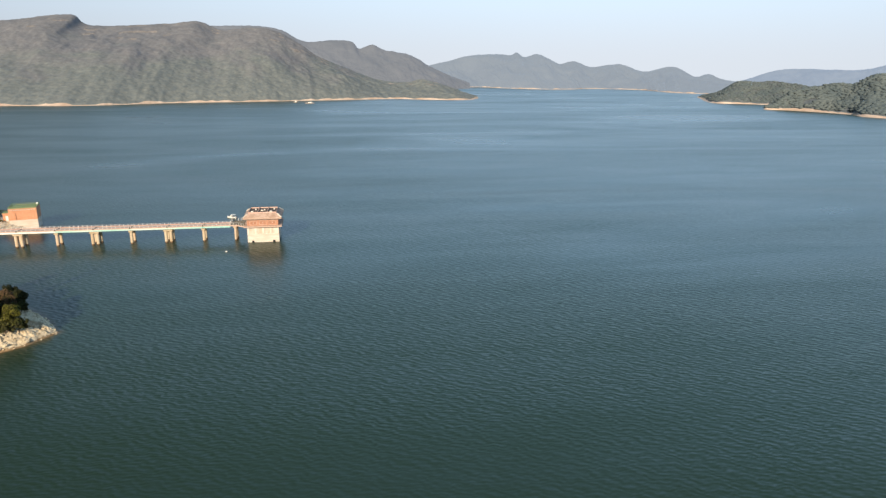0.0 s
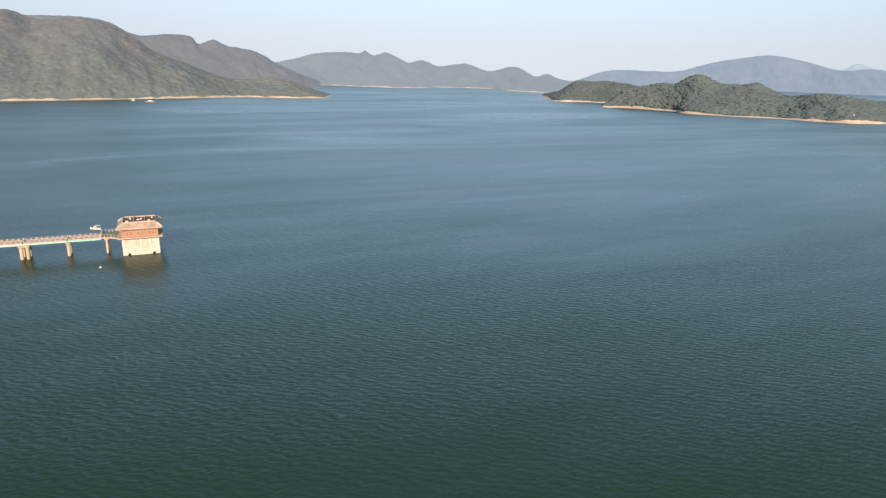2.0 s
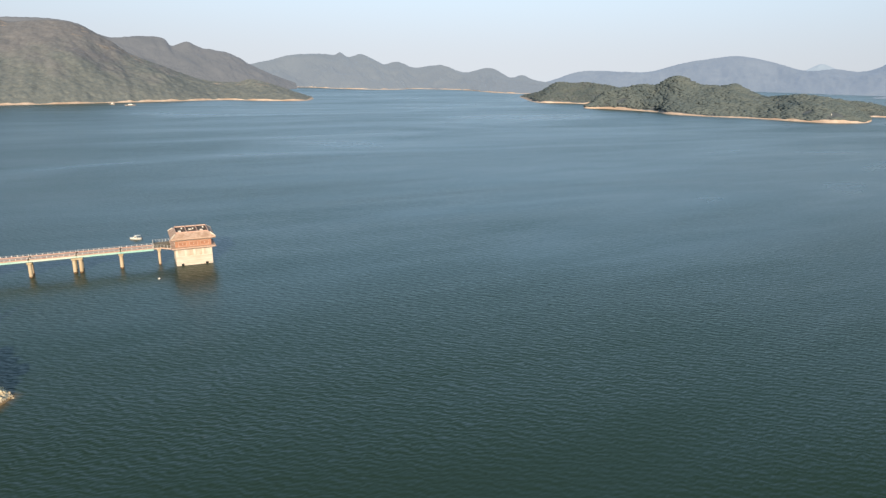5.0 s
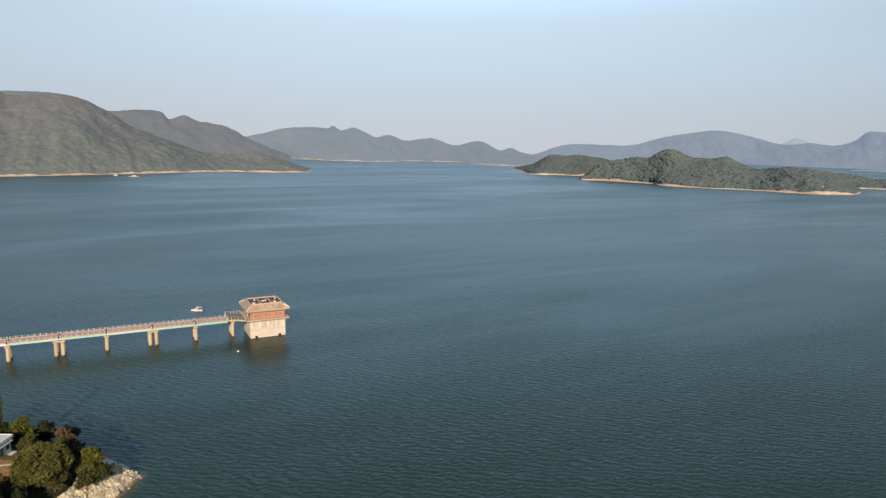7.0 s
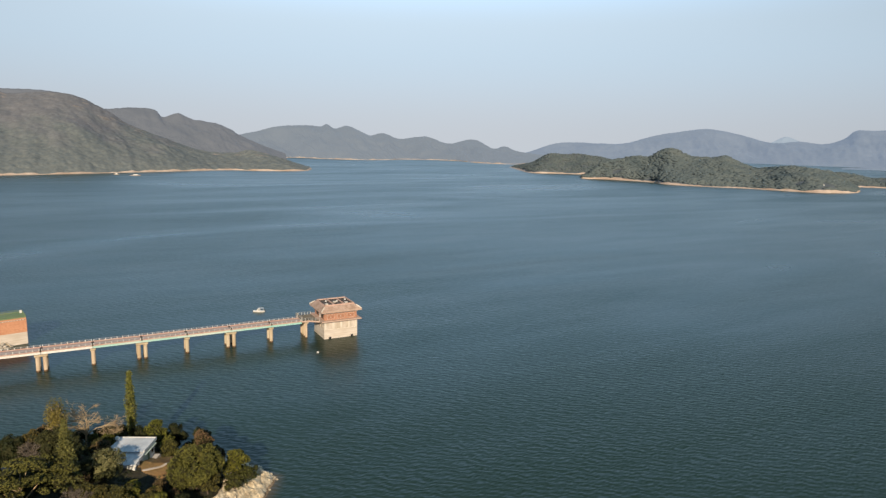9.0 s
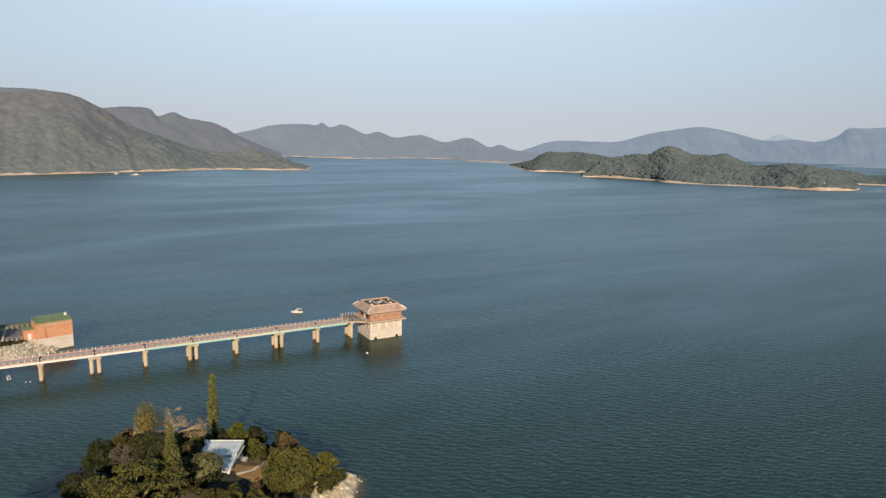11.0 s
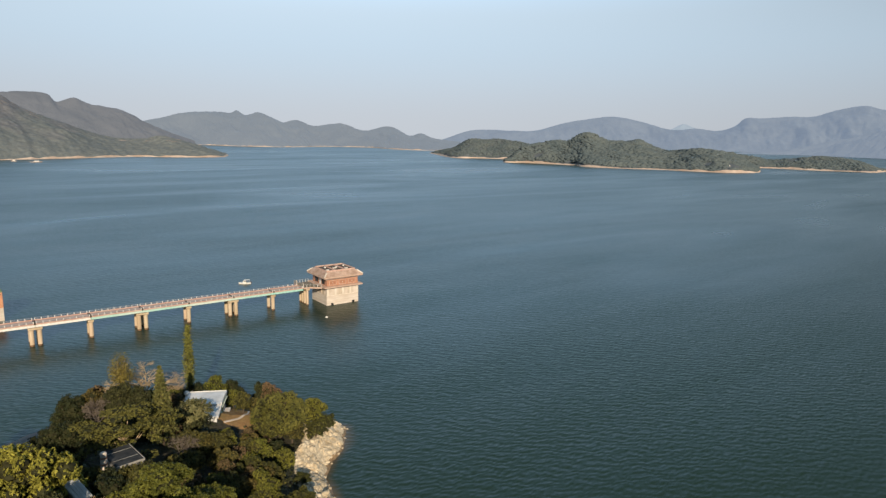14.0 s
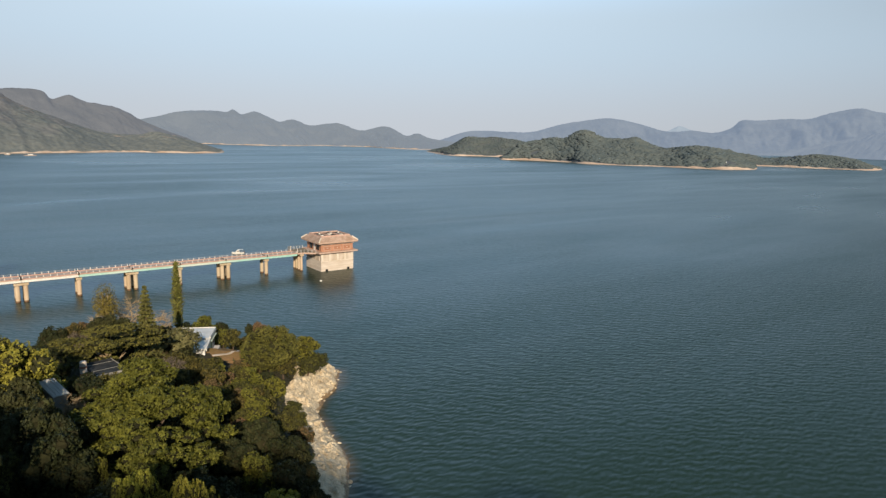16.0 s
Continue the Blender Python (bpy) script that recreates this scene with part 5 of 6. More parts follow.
    for k in range(3):
        x = 0.72 + k * (w + 0.08)
        bay = part("roof_bay", box(x + 0.12, x + w - 0.1, 1.2, Y - 1.05, 11.9, 12.0), DARK_RECESS, root, "dark recessed roof bay")
        rim = box(x, x + 0.12, 1.05, Y - 0.9, 11.88, 12.42)
        box(x + w - 0.1, x + w + 0.02, 1.05, Y - 0.9, 11.88, 12.42, bm=rim)
        box(x + 0.12, x + w - 0.1, 1.05, 1.2, 11.88, 12.42, bm=rim)
        box(x + 0.12, x + w - 0.1, Y - 1.05, Y - 0.9, 11.88, 12.42, bm=rim)
        part("rim", rim, ROOF_RIM, bay)
        part("hatch", box(x + 0.9, x + 1.9, 3.0 + 2.2 * (k % 2), 4.0 + 2.2 * (k % 2), 12.0, 12.35, 0.04), PALE, bay)
        part("vent_cap", box(x + 2.2, x + 2.7, 7.4 - 1.5 * (k % 2), 8.0 - 1.5 * (k % 2), 12.0, 12.5, 0.04), WHITE_PAINT, bay)
    return root


intake_tower()


def rail_run(parent, a, b, z, height, step, material, post_mesh, name="railing"):
    """A railing from a to b: two bars, with a post of its own at every step."""
    bm = tube((a[0], a[1], z + height), (b[0], b[1], z + height), 0.045, None, 6)
    tube((a[0], a[1], z + height * 0.5), (b[0], b[1], z + height * 0.5), 0.03, None, 6, bm)
    rail = part(name, bm, material, parent)
    n = max(1, round(math.hypot(b[0] - a[0], b[1] - a[1]) / step))
    for k in range(n + 1):
        post = new("post", post_mesh)
        post.parent = rail
        post.location = (a[0] + (b[0] - a[0]) * k / n, a[1] + (b[1] - a[1]) * k / n, z)
    return rail


POST = finish("post", box(-0.06, 0.06, -0.06, 0.06, 0, 0.98, 0.01), WHITE_PAINT)


RAIL_POST = finish("post", box(-0.09, 0.09, -0.09, 0.09, 0, 0.62, 0.02), WHITE_PAINT)


def access_platform():
    root = thing("access_platform", (0, 0, 0), "concrete landing between footbridge and intake tower on round columns", "platform")
    bm = bmesh.new()
    pts = [(-7.0, 3.6), (-4.6, 3.6), (-1.3, 1.0), (-1.3, 12.2), (-7.0, 12.2)]
    loft([[(x, y, 6.2) for x, y in pts], [(x, y, 6.72) for x, y in pts]], bm)
    part("landing_slab", bm, PINK_SLAB, root)
    part("landing_floor", loft([[(x * 0.97 - 0.12, 0.3 + y * 0.96, 6.724) for x, y in pts], [(x * 0.97 - 0.12, 0.3 + y * 0.96, 6.74) for x, y in pts]]), LANDING, root)
    part("cross_beam", box(-6.0, -4.6, 3.9, 11.3, 5.5, 6.2, 0.05), COLUMN, root)
    for y in (4.6, 6.6, 8.6, 10.6):
        col = part("column", tube((-5.3, y, -6), (-5.3, y, 5.5), 0.42, None, 14), COLUMN, root, smooth=True)
        part("tide_mark", tube((-5.3, y, -0.5), (-5.3, y, 0.45), 0.428, None, 14, caps=False), TIDE, col, smooth=True)
    rail_run(root, (-7.0, 3.7), (-4.6, 3.7), 6.74, 0.98, 1.2, STEEL, POST)
    rail_run(root, (-4.6, 3.7), (-1.4, 1.2), 6.74, 0.98, 1.2, STEEL, POST)
    rail_run(root, (-7.0, 12.1), (-1.4, 12.1), 6.74, 0.98, 1.2, STEEL, POST)
    gate = part("gate", box(-7.1, -6.95, 3.7, 4.0, 6.74, 8.3, 0.02), PALE, root, "pale gate posts with a barred gate")
    part("gate_post", box(-7.1, -6.9, 9.6, 9.9, 6.74, 8.3, 0.02), PALE, gate)
    part("gate_panel", box(-7.06, -6.98, 10.0, 12.0, 6.8, 8.1), STEEL, gate)
    bars = bmesh.new()
    for k in range(9):
        tube((-7.03, 4.4 + k * 0.62, 6.8), (-7.03, 4.4 + k * 0.62, 8.3), 0.025, None, 5, bars)
    part("gate_bars", bars, STEEL, gate)


access_platform()

PIERS = [(-17.9, 1), (-31.7, 2), (-45.9, 1), (-59.6, 2), (-73.6, 1), (-87.5, 2), (-101.5, 1), (-115.3, 2), (-129.2, 1), (-143.0, 2)]
DECK_Y0, DECK_Y1, DECK_Z = 3.85, 9.0, 6.5


def footbridge():
    root = thing("footbridge", (0, 0, 0), "long low bridge with turquoise girder and white railings on concrete piers", "bridge")
    ends = [-7.05] + [x for x, _ in PIERS] + [-156.0]
    for k, (b, a) in enumerate(zip(ends, ends[1:])):
        a, b = a + 0.04, b - 0.04
        for y in (DECK_Y0 + 0.1, DECK_Y1 - 0.4):
            gd = box(a, b, y, y + 0.3, DECK_Z - 0.72, DECK_Z - 0.12, 0.02)
            box(a, b, y - 0.1, y + 0.4, DECK_Z - 0.78, DECK_Z - 0.71, bm=gd)
            part("girder", gd, TEAL if k < 5 else WHITE_PAINT, root, "turquoise painted girder" if k < 5 else "faded whitish girder")
        part("deck_slab", box(a, b, DECK_Y0, DECK_Y1, DECK_Z - 0.12, DECK_Z, 0.02), PINK_SLAB, root)
        part("deck_surface", box(a, b, DECK_Y0 + 0.45, DECK_Y1 - 0.45, DECK_Z + 0.002, DECK_Z + 0.03), DECK, root)
        for y in (DECK_Y0, DECK_Y1 - 0.3):
            part("kerb", box(a, b, y, y + 0.3, DECK_Z + 0.002, DECK_Z + 0.24, 0.03), KERB, root)
        for y in (DECK_Y0 + 0.15, DECK_Y1 - 0.15):
            rail_run(root, (b - 0.3, y), (a + 0.3, y), DECK_Z + 0.2, 0.55, 1.7, STEEL, RAIL_POST)
    for x, pairs in PIERS:
        xs = (x,) if pairs == 1 else (x - 0.98, x + 0.98)
        pier = part("pier", box(xs[0] - 0.8, xs[-1] + 0.8, 4.3, 9.7, 4.8, 5.45, 0.08), COLUMN, root, "stained concrete pier")
        for px in xs:
            for y in (5.05, 9.0):
                part("column", tube((px, y, -6), (px, y, 5.0), 0.62, 0.6, 14), COLUMN, pier, smooth=True)
                part("tide_mark", tube((px, y, -0.5), (px, y, 0.5), 0.632, None, 14, caps=False), TIDE, pier, smooth=True)
            for y in (4.95, 8.6):
                part("bearing", box(px - 0.3, px + 0.3, y - 0.25, y + 0.25, 5.45, DECK_Z - 0.78), DARK_RECESS, pier)
        part("deck_joint", box(x - 0.35, x + 0.35, DECK_Y0 + 0.3, DECK_Y1 - 0.3, DECK_Z + 0.035, DECK_Z + 0.075), DARK_RECESS, pier)
        part("service_box", box(x - 0.25, x + 0.25, DECK_Y0 - 0.1, DECK_Y0 + 0.05, DECK_Z - 0.1, DECK_Z + 0.5, 0.02), DARK_RECESS, pier)


footbridge()


# ---- pump house on its rock bank ----
GREEN_POST = finish("post", box(-0.05, 0.05, -0.05, 0.05, 0, 0.58, 0.01), GREEN_ROOF)


def pump_house():
    root = thing("pump_house", (-103.9, 36.5, 0), "orange tiled pump house with green flat roof on a concrete base", "building", turn=12)
    L, D = 10.7, 8.6
    part("base_wall", box(0.02, L - 0.02, 0.02, D - 0.02, -5, 4.2, 0.05), TAN, root, "bare concrete base rising from the water")
    part("wall", box(0, L, 0, D, 4.2, 9.25, 0.03), ORANGE, root)
    part("roof", box(0.3, L - 0.3, 0.3, D - 0.3, 9.252, 9.5), GREEN_ROOF, root, "green coated flat roof")
    for b in (box(0, L, 0, 0.28, 9.252, 9.65, 0.03), box(0, L, D - 0.28, D, 9.252, 9.65, 0.03), box(0, 0.28, 0.285, D - 0.285, 9.252, 9.65, 0.03), box(L - 0.28, L, 0.285, D - 0.285, 9.252, 9.65, 0.03)):
        part("parapet", b, GREEN_ROOF, root)
    fascia = part("frieze", box(0.5, L - 0.5, -0.05, -0.002, 8.5, 8.78), PALE, root, "row of pale vents under the roof")
    for k in range(12):
        part("vent", box(0.7 + k * 0.84, 1.1 + k * 0.84, -0.08, -0.052, 8.53, 8.75), DARK_RECESS, fascia)
    for a, b in (((0.15, 0.15), (L - 0.15, 0.15)), ((L - 0.15, 0.15), (L - 0.15, D - 0.15)), ((L - 0.15, D - 0.15), (0.15, D - 0.15)), ((0.15, D - 0.15), (0.15, 0.15))):
        rail_run(root, a, b, 9.65, 0.55, 1.6, GREEN_ROOF, GREEN_POST)
    part("downpipe", tube((2.6, -0.12, 4.2), (2.6, -0.12, 7.3), 0.12, None, 8), TERRA, root)
    part("roof_box", box(9.7, 10.4, 6.8, 7.5, 9.3, 10.4, 0.04), WHITE_PAINT, root)
    annex = part("annex", box(-3.0, -0.02, 3.4, 7.4, 3.6, 6.9, 0.04), ORANGE, root, "low orange annex")
    part("annex_roof", box(-3.15, -0.02, 3.25, 7.55, 6.902, 7.1, 0.03), GREEN_ROOF, annex)
    part("annex_door", box(-2.0, -1.0, 3.32, 3.398, 3.6, 5.7), WHITE_PAINT, annex)


YARD_FLOOR = mat("dark worn concrete yard", (0.14, 0.115, 0.10), (0.24, 0.20, 0.175), 0.8, 0.9, 0.2, (0.10, 0.08, 0.07), 0.3, 0.5)


def yard():
    root = thing("yard_platform", (-114.0, 39.9, 0), "concrete yard with metal fence beside the pump house", "platform")
    part("slab", box(0, 9.4, 0, 17, -3, 3.6, 0.05), CREAM, root)
    part("surface", box(0.3, 9.2, 0.3, 16.7, 3.602, 3.63), YARD_FLOOR, root)
    for a, b in (((0.1, 0.1), (0.1, 16.9)), ((0.1, 16.9), (9.3, 16.9)), ((0.1, 0.1), (8.4, 0.1))):
        rail_run(root, a, b, 3.63, 1.3, 1.5, STEEL, POST, "fence")


RUBBLE = mat("pale grey tipped stone", (0.40, 0.36, 0.30), (0.68, 0.62, 0.54), 0.8, 0.9, 0.4, (0.26, 0.23, 0.19), 0.5, 0.5, world_space=True, island=0.25)
GRASS_BANK = mat("rough dry grass", (0.07, 0.075, 0.025), (0.17, 0.15, 0.06), 1.4, 0.95, 0.6, (0.26, 0.20, 0.12), 0.3, 0.6, world_space=True)


def bank():
    """The tipped rock slope below the pump house, with the ground it lies on."""
    xs, ys = np.arange(-170, -94.9, 0.9), np.arange(18, 80.1, 0.9)
    gx, gy = np.meshgrid(xs, ys)
    edge = 27 + 9 * smooth(-112, -96, gx) + 6 * smooth(-100, -95, gx)
    rise = np.minimum((gy - edge) * 0.45, 3.4 + 4 * smooth(-116, -150, gx))
    z = np.minimum(rise, 3.4 + 6 * smooth(-118, -140, gx)) + 0.35 * fractal(gx / 2.2, gy / 2.2, 3, 3)
    z = np.where(gx > -106.3, np.minimum(z, (38.4 - gy) * 2 + 3.2), z)
    z = np.where(gy > 62, np.minimum(z, (74 - gy) * 0.4), z)
    nx = len(xs)
    j, i = np.meshgrid(np.arange(len(ys) - 1), np.arange(nx - 1), indexing="ij")
    a = (j * nx + i).ravel()
    f_ = np.stack([a, a + 1, a + nx + 1, a + nx], 1)
    height = (gy - edge)[:-1, :-1].ravel() + 1.2 * value_noise(gx / 3, gy / 3, 6)[:-1, :-1].ravel()
    index = (height > 8.4).astype(int)
    tagged(new("ground_bank", mesh_of("ground_bank", np.stack([gx.ravel(), gy.ravel(), z.ravel()], 1), f_.tolist(), [ROCK, GRASS_BANK], index)), "tipped rock bank at the landward end of the bridge", "ground", kind="structure")
    rng = np.random.default_rng(3)
    verts, faces, at = [], [], 0
    for _ in range(2000):
        x, y = rng.uniform(-126, -94), rng.uniform(22, 40)
        e = 27 + 9 * float(smooth(-112, -96, np.array(x))) + 6 * float(smooth(-100, -95, np.array(x)))
        if not -1.2 < y - e < 8.2 or (x > -106.4 and y > 37.6) or (x > -114.8 and y > 40):
            continue
        s = rng.uniform(0.22, 0.42) if rng.uniform() < 0.85 else rng.uniform(0.42, 0.7)
        m = pose(x, y, min(max((y - e) * 0.45, -0.2), 3.4) + 0.2, rng.uniform(-30, 30), rng.uniform(-30, 30), rng.uniform(0, 360)) @ Matrix.Diagonal((s * 1.3, s, s, 1))
        src = ROCKS[rng.integers(6)]
        co = np.empty(len(src.vertices) * 3)
        src.vertices.foreach_get("co", co)
        m = np.array(m)
        faces += [tuple(at + v for v in p.vertices) for p in src.polygons]
        verts.append(co.reshape(-1, 3) @ m[:3, :3].T + m[:3, 3])
        at += len(src.vertices)
    rubble = new("rubble", mesh_of("rubble", np.vstack(verts), faces, [RUBBLE], smooth=False))
    tagged(rubble, "pale tipped rubble on the bank below the pump house", "rubble", kind="stuff")


pump_house()
yard()
bank()


def bank_trees():
    rng = np.random.default_rng(15)
    mesh = [crown_mesh("crown", broad_lobes(300 + k, 3.4, 0.6, 6.6), 1300, 0.38, LEAF_DARK if k % 2 else LEAF_MID, 301 + k) for k in range(3)]
    trunk = limbs_mesh("trunk", 4.2, 0.22, 5, BARK, 305, 0.42)
    for k, (x, y) in enumerate(((-119, 41), (-122, 47), (-125, 39), (-121, 54), (-128, 46), (-131, 36), (-127, 56), (-135, 44), (-138, 54), (-118.5, 33.5), (-123, 32))):
        s = 0.5 if k > 8 else rng.uniform(0.8, 1.15)
        root = thing("tree", (x, y, 2.2 if k > 8 else 3.3), "dark green tree on the rock bank", "tree", "trees on the bank", turn=rng.uniform(0, 360))
        root.scale = (s, s, s)
        part("trunk", trunk, None, root)
        part("crown", mesh[k % 3], None, root)


bank_trees()


def bank_shrubs():
    """A strip of rough shrubs above the rubble."""
    mesh = [crown_mesh("crown", broad_lobes(340 + k, 1.5, 0.1, 1.7, 7), 420, 0.2, LEAF_MID if k else LEAF_DARK, 341 + k) for k in range(2)]
    rng = np.random.default_rng(19)
    for k in range(16):
        x = -124 + k * 1.05 + rng.uniform(-0.4, 0.4)
        y = 36.6 + 1.2 * rng.uniform(-1, 1) + 0.12 * (x + 116)
        root = thing("shrub", (x, y, 2.9), "low rough shrub above the rubble bank", "shrub", "shrubs on the bank", turn=rng.uniform(0, 360))
        s = rng.uniform(0.6, 1.0)
        root.scale = (s, s, s)
        part("crown", mesh[k % 2], None, root)


bank_shrubs()


# ---- the houses on the point ----
def hut():
    root = thing("hut", (-67.5, -86.5, 8.0), "low white hut with a white sheet metal roof", "house", turn=-27)
    L, B, M, F = 2.95, 4.45, -0.75, -4.45
    W = 3.55
    part("wall", box(-W, L, M, B, -3.0, 2.95), WHITE_PAINT, root)
    part("lean_to_wall", box(-W, L, F, M - 0.002, -3.0, 2.2), WHITE_PAINT, root, "white walls of the lower front room")
    e, g, f_, m = L + 0.3, W + 0.3, B + 0.3, M - 0.15
    rf = part("roof", loft([[(-g, m, 2.98), (e, m, 2.98), (e, f_, 3.2), (-g, f_, 3.2)], [(-g, m, 3.08), (e, m, 3.08), (e, f_, 3.3), (-g, f_, 3.3)]]), HUT_ROOF, root, "weathered white metal sheets")
    lf = part("lean_to_roof", loft([[(-g, F - 0.3, 2.24), (e, F - 0.3, 2.24), (e, m - 0.01, 2.74), (-g, m - 0.01, 2.74)], [(-g, F - 0.3, 2.34), (e, F - 0.3, 2.34), (e, m - 0.01, 2.84), (-g, m - 0.01, 2.84)]]), HUT_ROOF, root, "lower sheet roof over the front room")
    part("verge", box(e + 0.002, e + 0.16, m, f_ + 0.05, 2.8, 3.42, 0.02), WHITE_PAINT, rf, "white verge board")
    part("verge", loft([[(e + 0.002, F - 0.35, 1.95), (e + 0.16, F - 0.35, 1.95), (e + 0.16, F - 0.35, 2.48), (e + 0.002, F - 0.35, 2.48)],
                        [(e + 0.002, m - 0.01, 2.5), (e + 0.16, m - 0.01, 2.5), (e + 0.16, m - 0.01, 2.98), (e + 0.002, m - 0.01, 2.98)]]), WHITE_PAINT, lf, "white verge board")
    part("upstand", box(-g, e, f_ + 0.002, f_ + 0.12, 3.1, 3.42, 0.02), WHITE_PAINT, rf)
    for k in range(10):
        x = -g + 0.2 + k * 0.76
        part("seam", tube((x, m, 3.085), (x, f_, 3.305), 0.03, None, 5), HUT_ROOF, rf)
        part("seam", tube((x, F - 0.3, 2.345), (x, m - 0.01, 2.845), 0.03, None, 5), HUT_ROOF, lf)
    part("gutter", tube((-g, m - 0.06, 2.92), (e, m - 0.06, 2.92), 0.07, None, 6), STEEL, rf)
    for y in (F + 0.02, M - 0.34, B - 0.34):
        part("corner_post", box(L + 0.002, L + 0.09, y, y + 0.3, -0.4, 2.15, 0.02), WHITE_PAINT, root)
    door = part("door", box(L + 0.002, L + 0.06, 1.3, 2.2, -0.1, 2.0), GREEN_ROOF, root, "green door")
    part("handle", box(L + 0.062, L + 0.1, 1.38, 1.48, 0.9, 1.0), STEEL, door)
    for y in (-3.9, -2.4, 3.0):
        win = part("window", box(L + 0.002, L + 0.07, y, y + 0.9, 0.75, 1.85), WHITE_PAINT, root)
        part("pane", box(L + 0.072, L + 0.085, y + 0.08, y + 0.42, 0.83, 1.77), GLASS, win)
        part("pane", box(L + 0.072, L + 0.085, y + 0.48, y + 0.82, 0.83, 1.77), GLASS, win)
    part("canopy", loft([[(L + 0.003, M, 2.5), (L + 0.6, M, 2.3), (L + 0.6, B, 2.3), (L + 0.003, B, 2.5)], [(L + 0.003, M, 2.57), (L + 0.6, M, 2.37), (L + 0.6, B, 2.37), (L + 0.003, B, 2.57)]]), HUT_WALL, root, "pale green canopy over the door")
    part("side_wall", box(L + 0.01, L + 0.05, M, 1.28, -0.1, 2.28), HUT_WALL, root, "pale green rendered side wall")
    part("terrace", box(L + 0.01, L + 1.1, F - 0.2, B + 0.2, -2.4, -0.1, 0.04), TAN, root)
    part("step", box(L + 0.1, L + 1.1, F - 0.9, F - 0.21, -2.6, -0.3, 0.03), WHITE_PAINT, root)
    part("forecourt", box(1.3, L + 0.5, F - 2.4, F - 0.92, -2.6, -0.45, 0.04), TAN, root, "pale concrete forecourt slab")
    tank = bmesh.new()
    bmesh.ops.create_uvsphere(tank, u_segments=14, v_segments=8, radius=0.42)
    for v in tank.verts:
        v.co += Vector((-g + 0.1, f_ - 1.3, 3.75))
    part("water_tank", tank, WHITE_PAINT, root, "round white water tank", smooth=True)
    part("tank_stand", tube((-g + 0.1, f_ - 1.3, 3.2), (-g + 0.1, f_ - 1.3, 3.5), 0.2, None, 8), STEEL, root)


HUT_WALL = mat("pale green rendered wall", (0.52, 0.57, 0.45), (0.63, 0.68, 0.56), 1.5, 0.8, 0.12, (0.36, 0.38, 0.28), 0.6, 0.4)
HUT_ROOF = mat("weathered white sheet metal", (0.55, 0.56, 0.57), (0.72, 0.73, 0.74), 0.7, 0.5, 0.1, (0.42, 0.43, 0.44), 0.25, 0.5)
SHED_ROOF = mat("dull grey sheet metal", (0.40, 0.40, 0.39), (0.56, 0.56, 0.54), 1.2, 0.7, 0.1, (0.24, 0.22, 0.19), 0.6, 0.6, stretch=(3, 0.5, 1), spec=0.2)
GREY_ROOF = mat("dark grey felt roof", (0.030, 0.033, 0.037), (0.058, 0.061, 0.064), 1.2, 0.95, 0.2, (0.11, 0.11, 0.11), 0.4, 0.4, spec=0.1)
GREY_WALL = mat("grey rendered wall", (0.25, 0.245, 0.225), (0.36, 0.35, 0.325), 1.2, 0.85, 0.2, (0.25, 0.23, 0.2), 0.5, 0.5)
hut()


def dark_house():
    root = thing("house", (-85.3, -111.4, 13.0), "small grey house with a dark flat roof among the trees", "house", turn=9)
    X, Y = 1.65, 2.75
    part("wall", box(-X, X, -Y, Y, -3, 3.55), GREY_WALL, root)
    rf = part("roof", loft([rect(-X - 0.15, X + 0.15, -Y - 0.15, Y + 0.15, 3.55), rect(-X - 0.15, X + 0.15, -Y - 0.15, Y + 0.15, 3.72), rect(-X, X, -Y, Y, 3.8)]), GREY_ROOF, root)
    part("edge", box(-X - 0.2, X + 0.2, -Y - 0.22, -Y - 0.152, 3.5, 3.82), GREY_WALL, rf)
    part("parapet", box(X + 0.152, X + 0.22, -Y - 0.15, Y + 0.15, 3.5, 3.82), GREY_WALL, rf)
    for y in (-1.2, 1.4):
        part("roof_line", box(-X, X, y, y + 0.08, 3.802, 3.83), GREY_WALL, rf)
    part("front_window", box(-1.2, -0.3, -Y - 0.06, -Y - 0.002, 1.6, 2.8), GLASS, root)
    part("front_window", box(0.4, 1.3, -Y - 0.06, -Y - 0.002, 1.6, 2.8), GLASS, root)
    part("side_window", box(X + 0.002, X + 0.06, -0.8, 0.6, 1.6, 2.8), GLASS, root)
    tank = tube((-2.5, -0.3, -2.0), (-2.5, -0.3, 5.0), 0.42, None, 16)
    tube((-2.5, -0.3, 5.0), (-2.5, -0.3, 5.2), 0.46, 0.3, 16, tank)
    t = part("cistern", tank, TAN, root, "stained round cistern beside the roof", smooth=False)
    for z in (3.4, 4.3):
        part("band", tube((-2.5, -0.3, z), (-2.5, -0.3, z + 0.25), 0.44, None, 16), TERRA_PANEL, t)


def shed():
    root = thing("shed", (-91.9, -121.7, 15.4), "long shed with a pale sloping sheet roof under the trees", "shed", turn=16)
    part("wall", box(-0.7, 0.7, -1.7, 1.7, -4, 2.95), GREY_WALL, root)
    rf = part("roof", loft([[(-0.85, -2.0, 2.97), (0.85, -2.0, 2.97), (0.85, 2.0, 3.75), (-0.85, 2.0, 3.75)], [(-0.85, -2.0, 3.05), (0.85, -2.0, 3.05), (0.85, 2.0, 3.83), (-0.85, 2.0, 3.83)]]), SHED_ROOF, root)
    for k in range(5):
        part("seam", tube((-0.7 + k * 0.35, -2.0, 3.06), (-0.7 + k * 0.35, 2.0, 3.84), 0.025, None, 5), SHED_ROOF, rf)


dark_house()
shed()


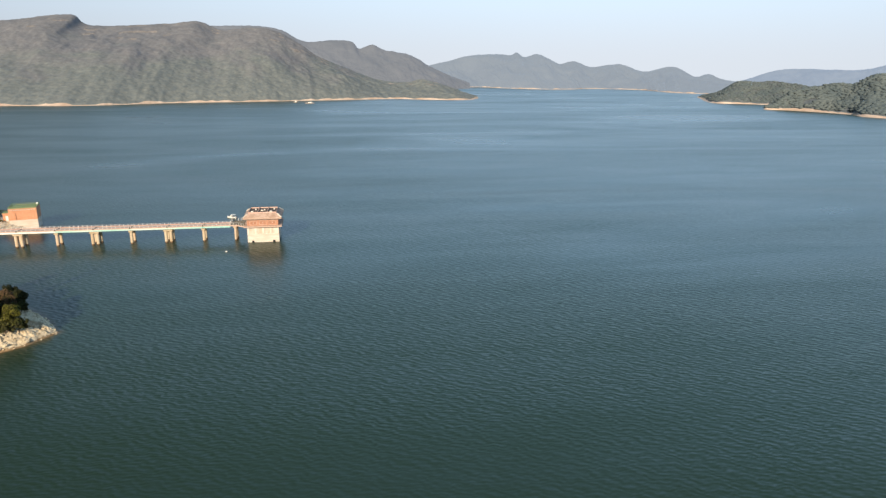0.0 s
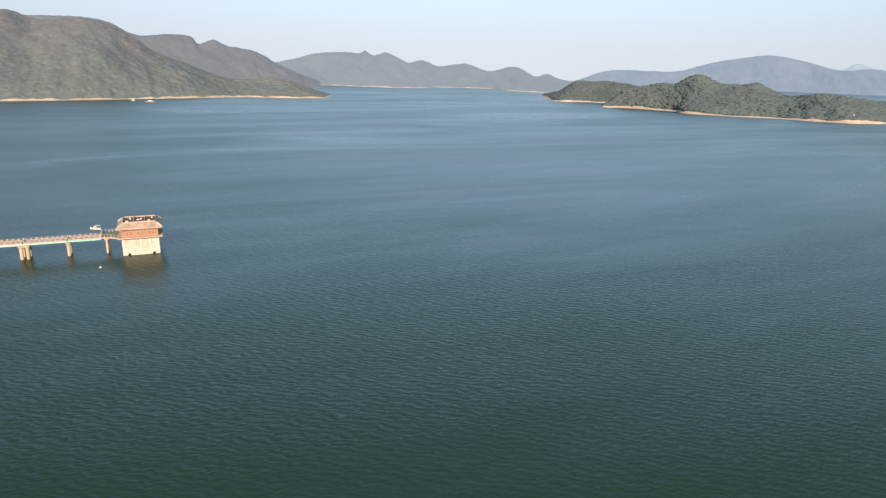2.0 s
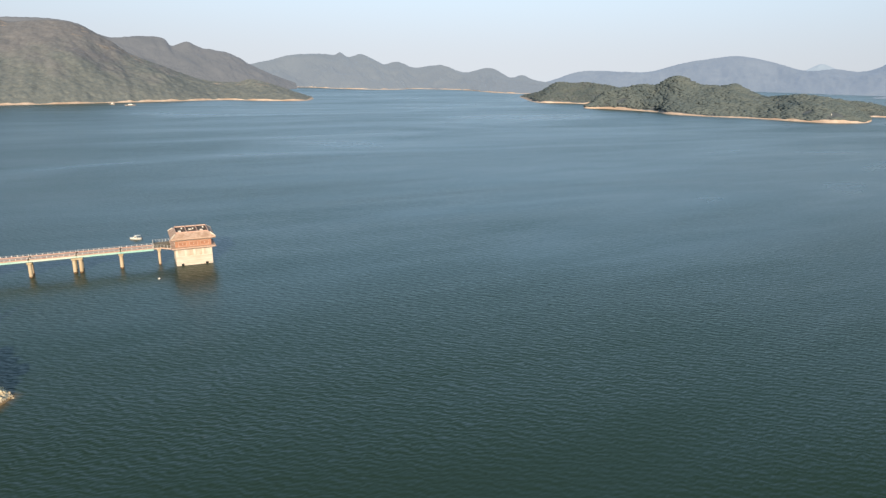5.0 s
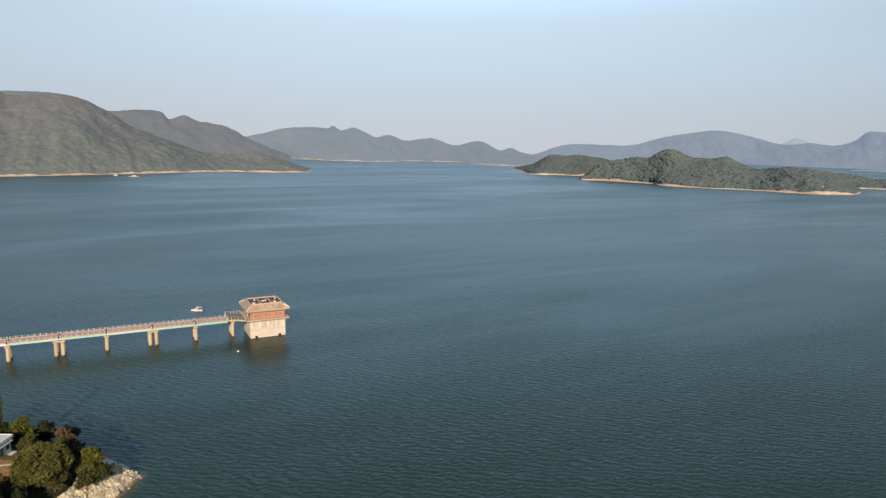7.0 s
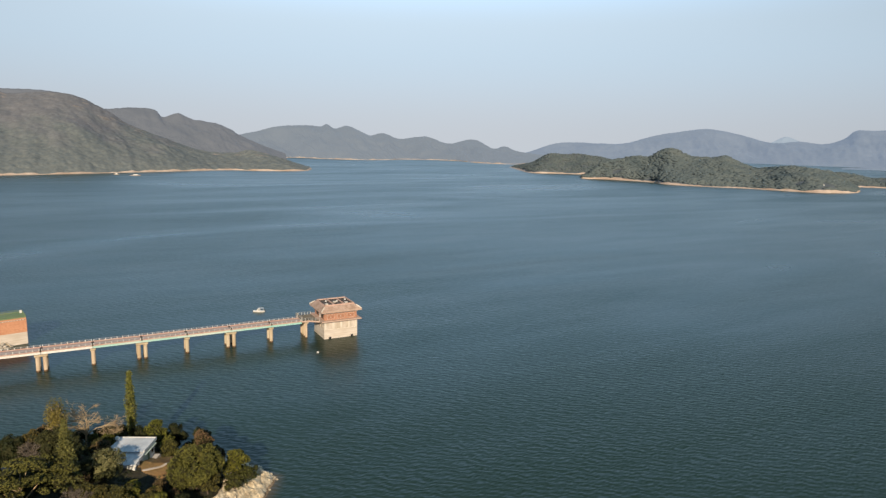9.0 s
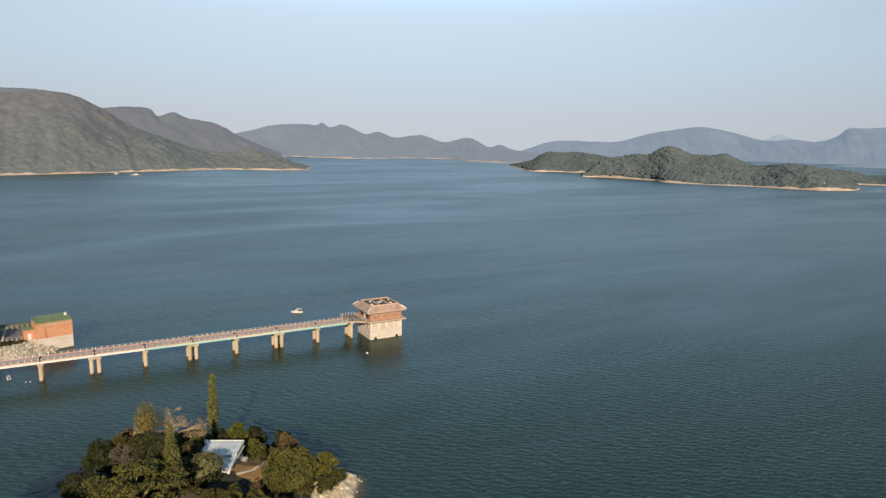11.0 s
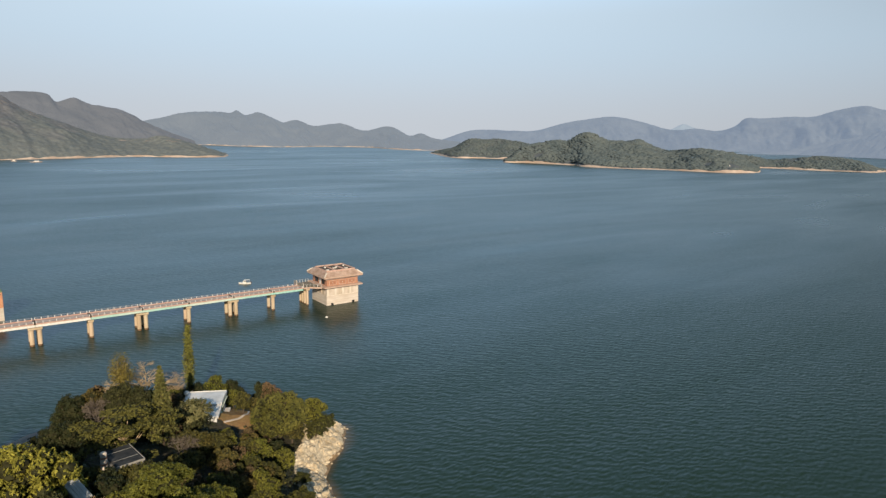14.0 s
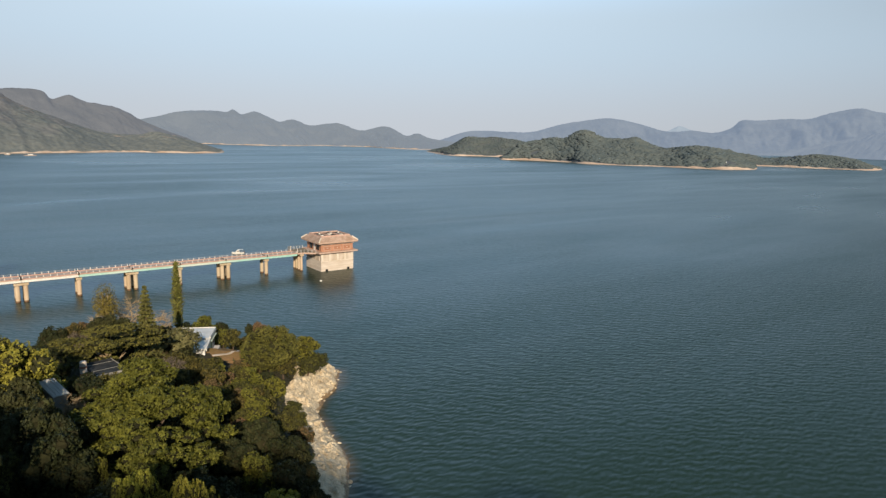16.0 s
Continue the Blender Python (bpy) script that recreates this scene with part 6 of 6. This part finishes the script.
def path_on_lawn():
    pts = [(-65.5, -91.8), (-63.8, -91.0), (-61.6, -89.6), (-59.6, -87.2), (-58.4, -84.5)]
    c = along(pts, 24)
    rows = []
    for k in range(24):
        a = c[min(k + 1, 23)] - c[max(k - 1, 0)]
        nrm = np.array([-a[1], a[0]]) / np.linalg.norm(a) * 0.17
        l_, r_ = c[k] + nrm, c[k] - nrm
        za, zb = float(ground(*l_)) + 0.12, float(ground(*r_)) + 0.12
        rows.append([(l_[0], l_[1], za), (r_[0], r_[1], zb), (r_[0], r_[1], zb - 0.3), (l_[0], l_[1], za - 0.3)])
    ob = new("path", finish("path", loft(rows), TAN))
    tagged(ob, "narrow pale concrete path across the dry lawn", "path", kind="structure")


path_on_lawn()


# ---- boats and floats ----
def boat(name, at, turn, length, label, cabin=True):
    root = thing(name, at, label, "boat", turn=turn)
    w = length * 0.17
    prof = [(-0.5, 0.85, 0), (-0.3, 1.0, 0), (0.0, 1.0, 0.02), (0.25, 0.8, 0.06), (0.42, 0.4, 0.14), (0.5, 0.03, 0.2)]
    rings = []
    for f_, b, lift in prof:
        x, hw, up = f_ * length, b * w, lift * length * 0.35
        rings.append([(x, -hw, 0.55 + up), (x, -hw * 0.8, 0.0 + up * 0.5), (x, 0, -0.28 + up * 0.5), (x, hw * 0.8, 0.0 + up * 0.5), (x, hw, 0.55 + up), (x, 0, 0.5 + up)])
    part("hull", loft(rings), WHITE_PAINT, root, smooth=False)
    part("stripe", tube((-0.49 * length, -w * 0.86, 0.56), (0.25 * length, -w * 0.82, 0.6), 0.05, None, 6), GLASS, root)
    if cabin:
        part("cabin", loft([rect(-0.12 * length, 0.2 * length, -w * 0.62, w * 0.62, 0.5), rect(-0.1 * length, 0.12 * length, -w * 0.52, w * 0.52, 1.35)]), WHITE_PAINT, root)
        part("window", box(-0.09 * length, 0.1 * length, -w * 0.64, w * 0.64, 0.85, 1.12), GLASS, root)
        cn = part("canopy", box(-0.42 * length, 0.04 * length, -w * 0.8, w * 0.8, 1.62, 1.7, 0.03), WHITE_PAINT, root)
        for x in (-0.4, -0.1):
            for s in (-1, 1):
                part("stanchion", tube((x * length, s * w * 0.74, 0.5), (x * length, s * w * 0.74, 1.62), 0.03, None, 5), STEEL, cn)
    part("outboard", box(-0.55 * length, -0.5 * length, -0.16, 0.16, 0.1, 0.95, 0.03), DARK_RECESS, root)
    return root


boat("motorboat", (-12.6, 48.2, 0), 160, 4.7, "white motorboat with a small cabin lying on the water")
boat("dinghy", (-110.2, 12.2, 0), 100, 3.4, "white dinghy moored below the bridge", False)
boat("dinghy", (-122.5, 17.0, 0), 60, 3.2, "pale dinghy at the foot of the rock bank", False)


def float_buoy(x, y, r, label):
    root = thing("buoy", (x, y, 0), label, "buoy", "floats on the water")
    bm = bmesh.new()
    bmesh.ops.create_uvsphere(bm, u_segments=12, v_segments=8, radius=r)
    for v in bm.verts:
        v.co.z = v.co.z * 0.8 + r * 0.25
    part("float_body", bm, WHITE_PAINT, root, smooth=True)
    part("ring", tube((0, 0, r * 0.95), (0, 0, r * 1.25), r * 0.25, r * 0.15, 8), STEEL, root)


float_buoy(-6.7, -13.4, 0.42, "white round mooring buoy in front of the tower")
float_buoy(-105.5, 6.3, 0.22, "small white float beside a bridge pier")
float_buoy(-104.4, 6.0, 0.22, "small white float beside a bridge pier")


def raft(x, y, length, width):
    root = thing("raft", (x, y, 0), "pale low work raft moored off the sandy shore", "raft", turn=12)
    part("deck", box(-length / 2, length / 2, -width / 2, width / 2, -0.3, 1.0, 0.1), SAND, root)
    part("shelter", loft([rect(-length * 0.2, length * 0.25, -width * 0.3, width * 0.3, 1.0), rect(-length * 0.16, length * 0.2, -width * 0.25, width * 0.25, 2.6)]), WHITE_PAINT, root)


raft(2, 1150, 18, 8)
raft(-29, 1195, 8, 5)


def shore_marker(x, y, z, h, label):
    root = thing("shore_marker", (x, y, z), label, "marker", "markers on the headland")
    part("plinth", box(-1.2, 1.2, -1.2, 1.2, -4, 0.8, 0.1), PALE, root)
    part("pillar", box(-0.6, 0.6, -0.6, 0.6, 0.8, h, 0.1), WHITE_PAINT, root)


shore_marker(1046, 455, 6, 7.5, "small white marker pillar on the pale shore")
shore_marker(1022, 520, 6, 5.0, "small pinkish marker block on the pale shore")
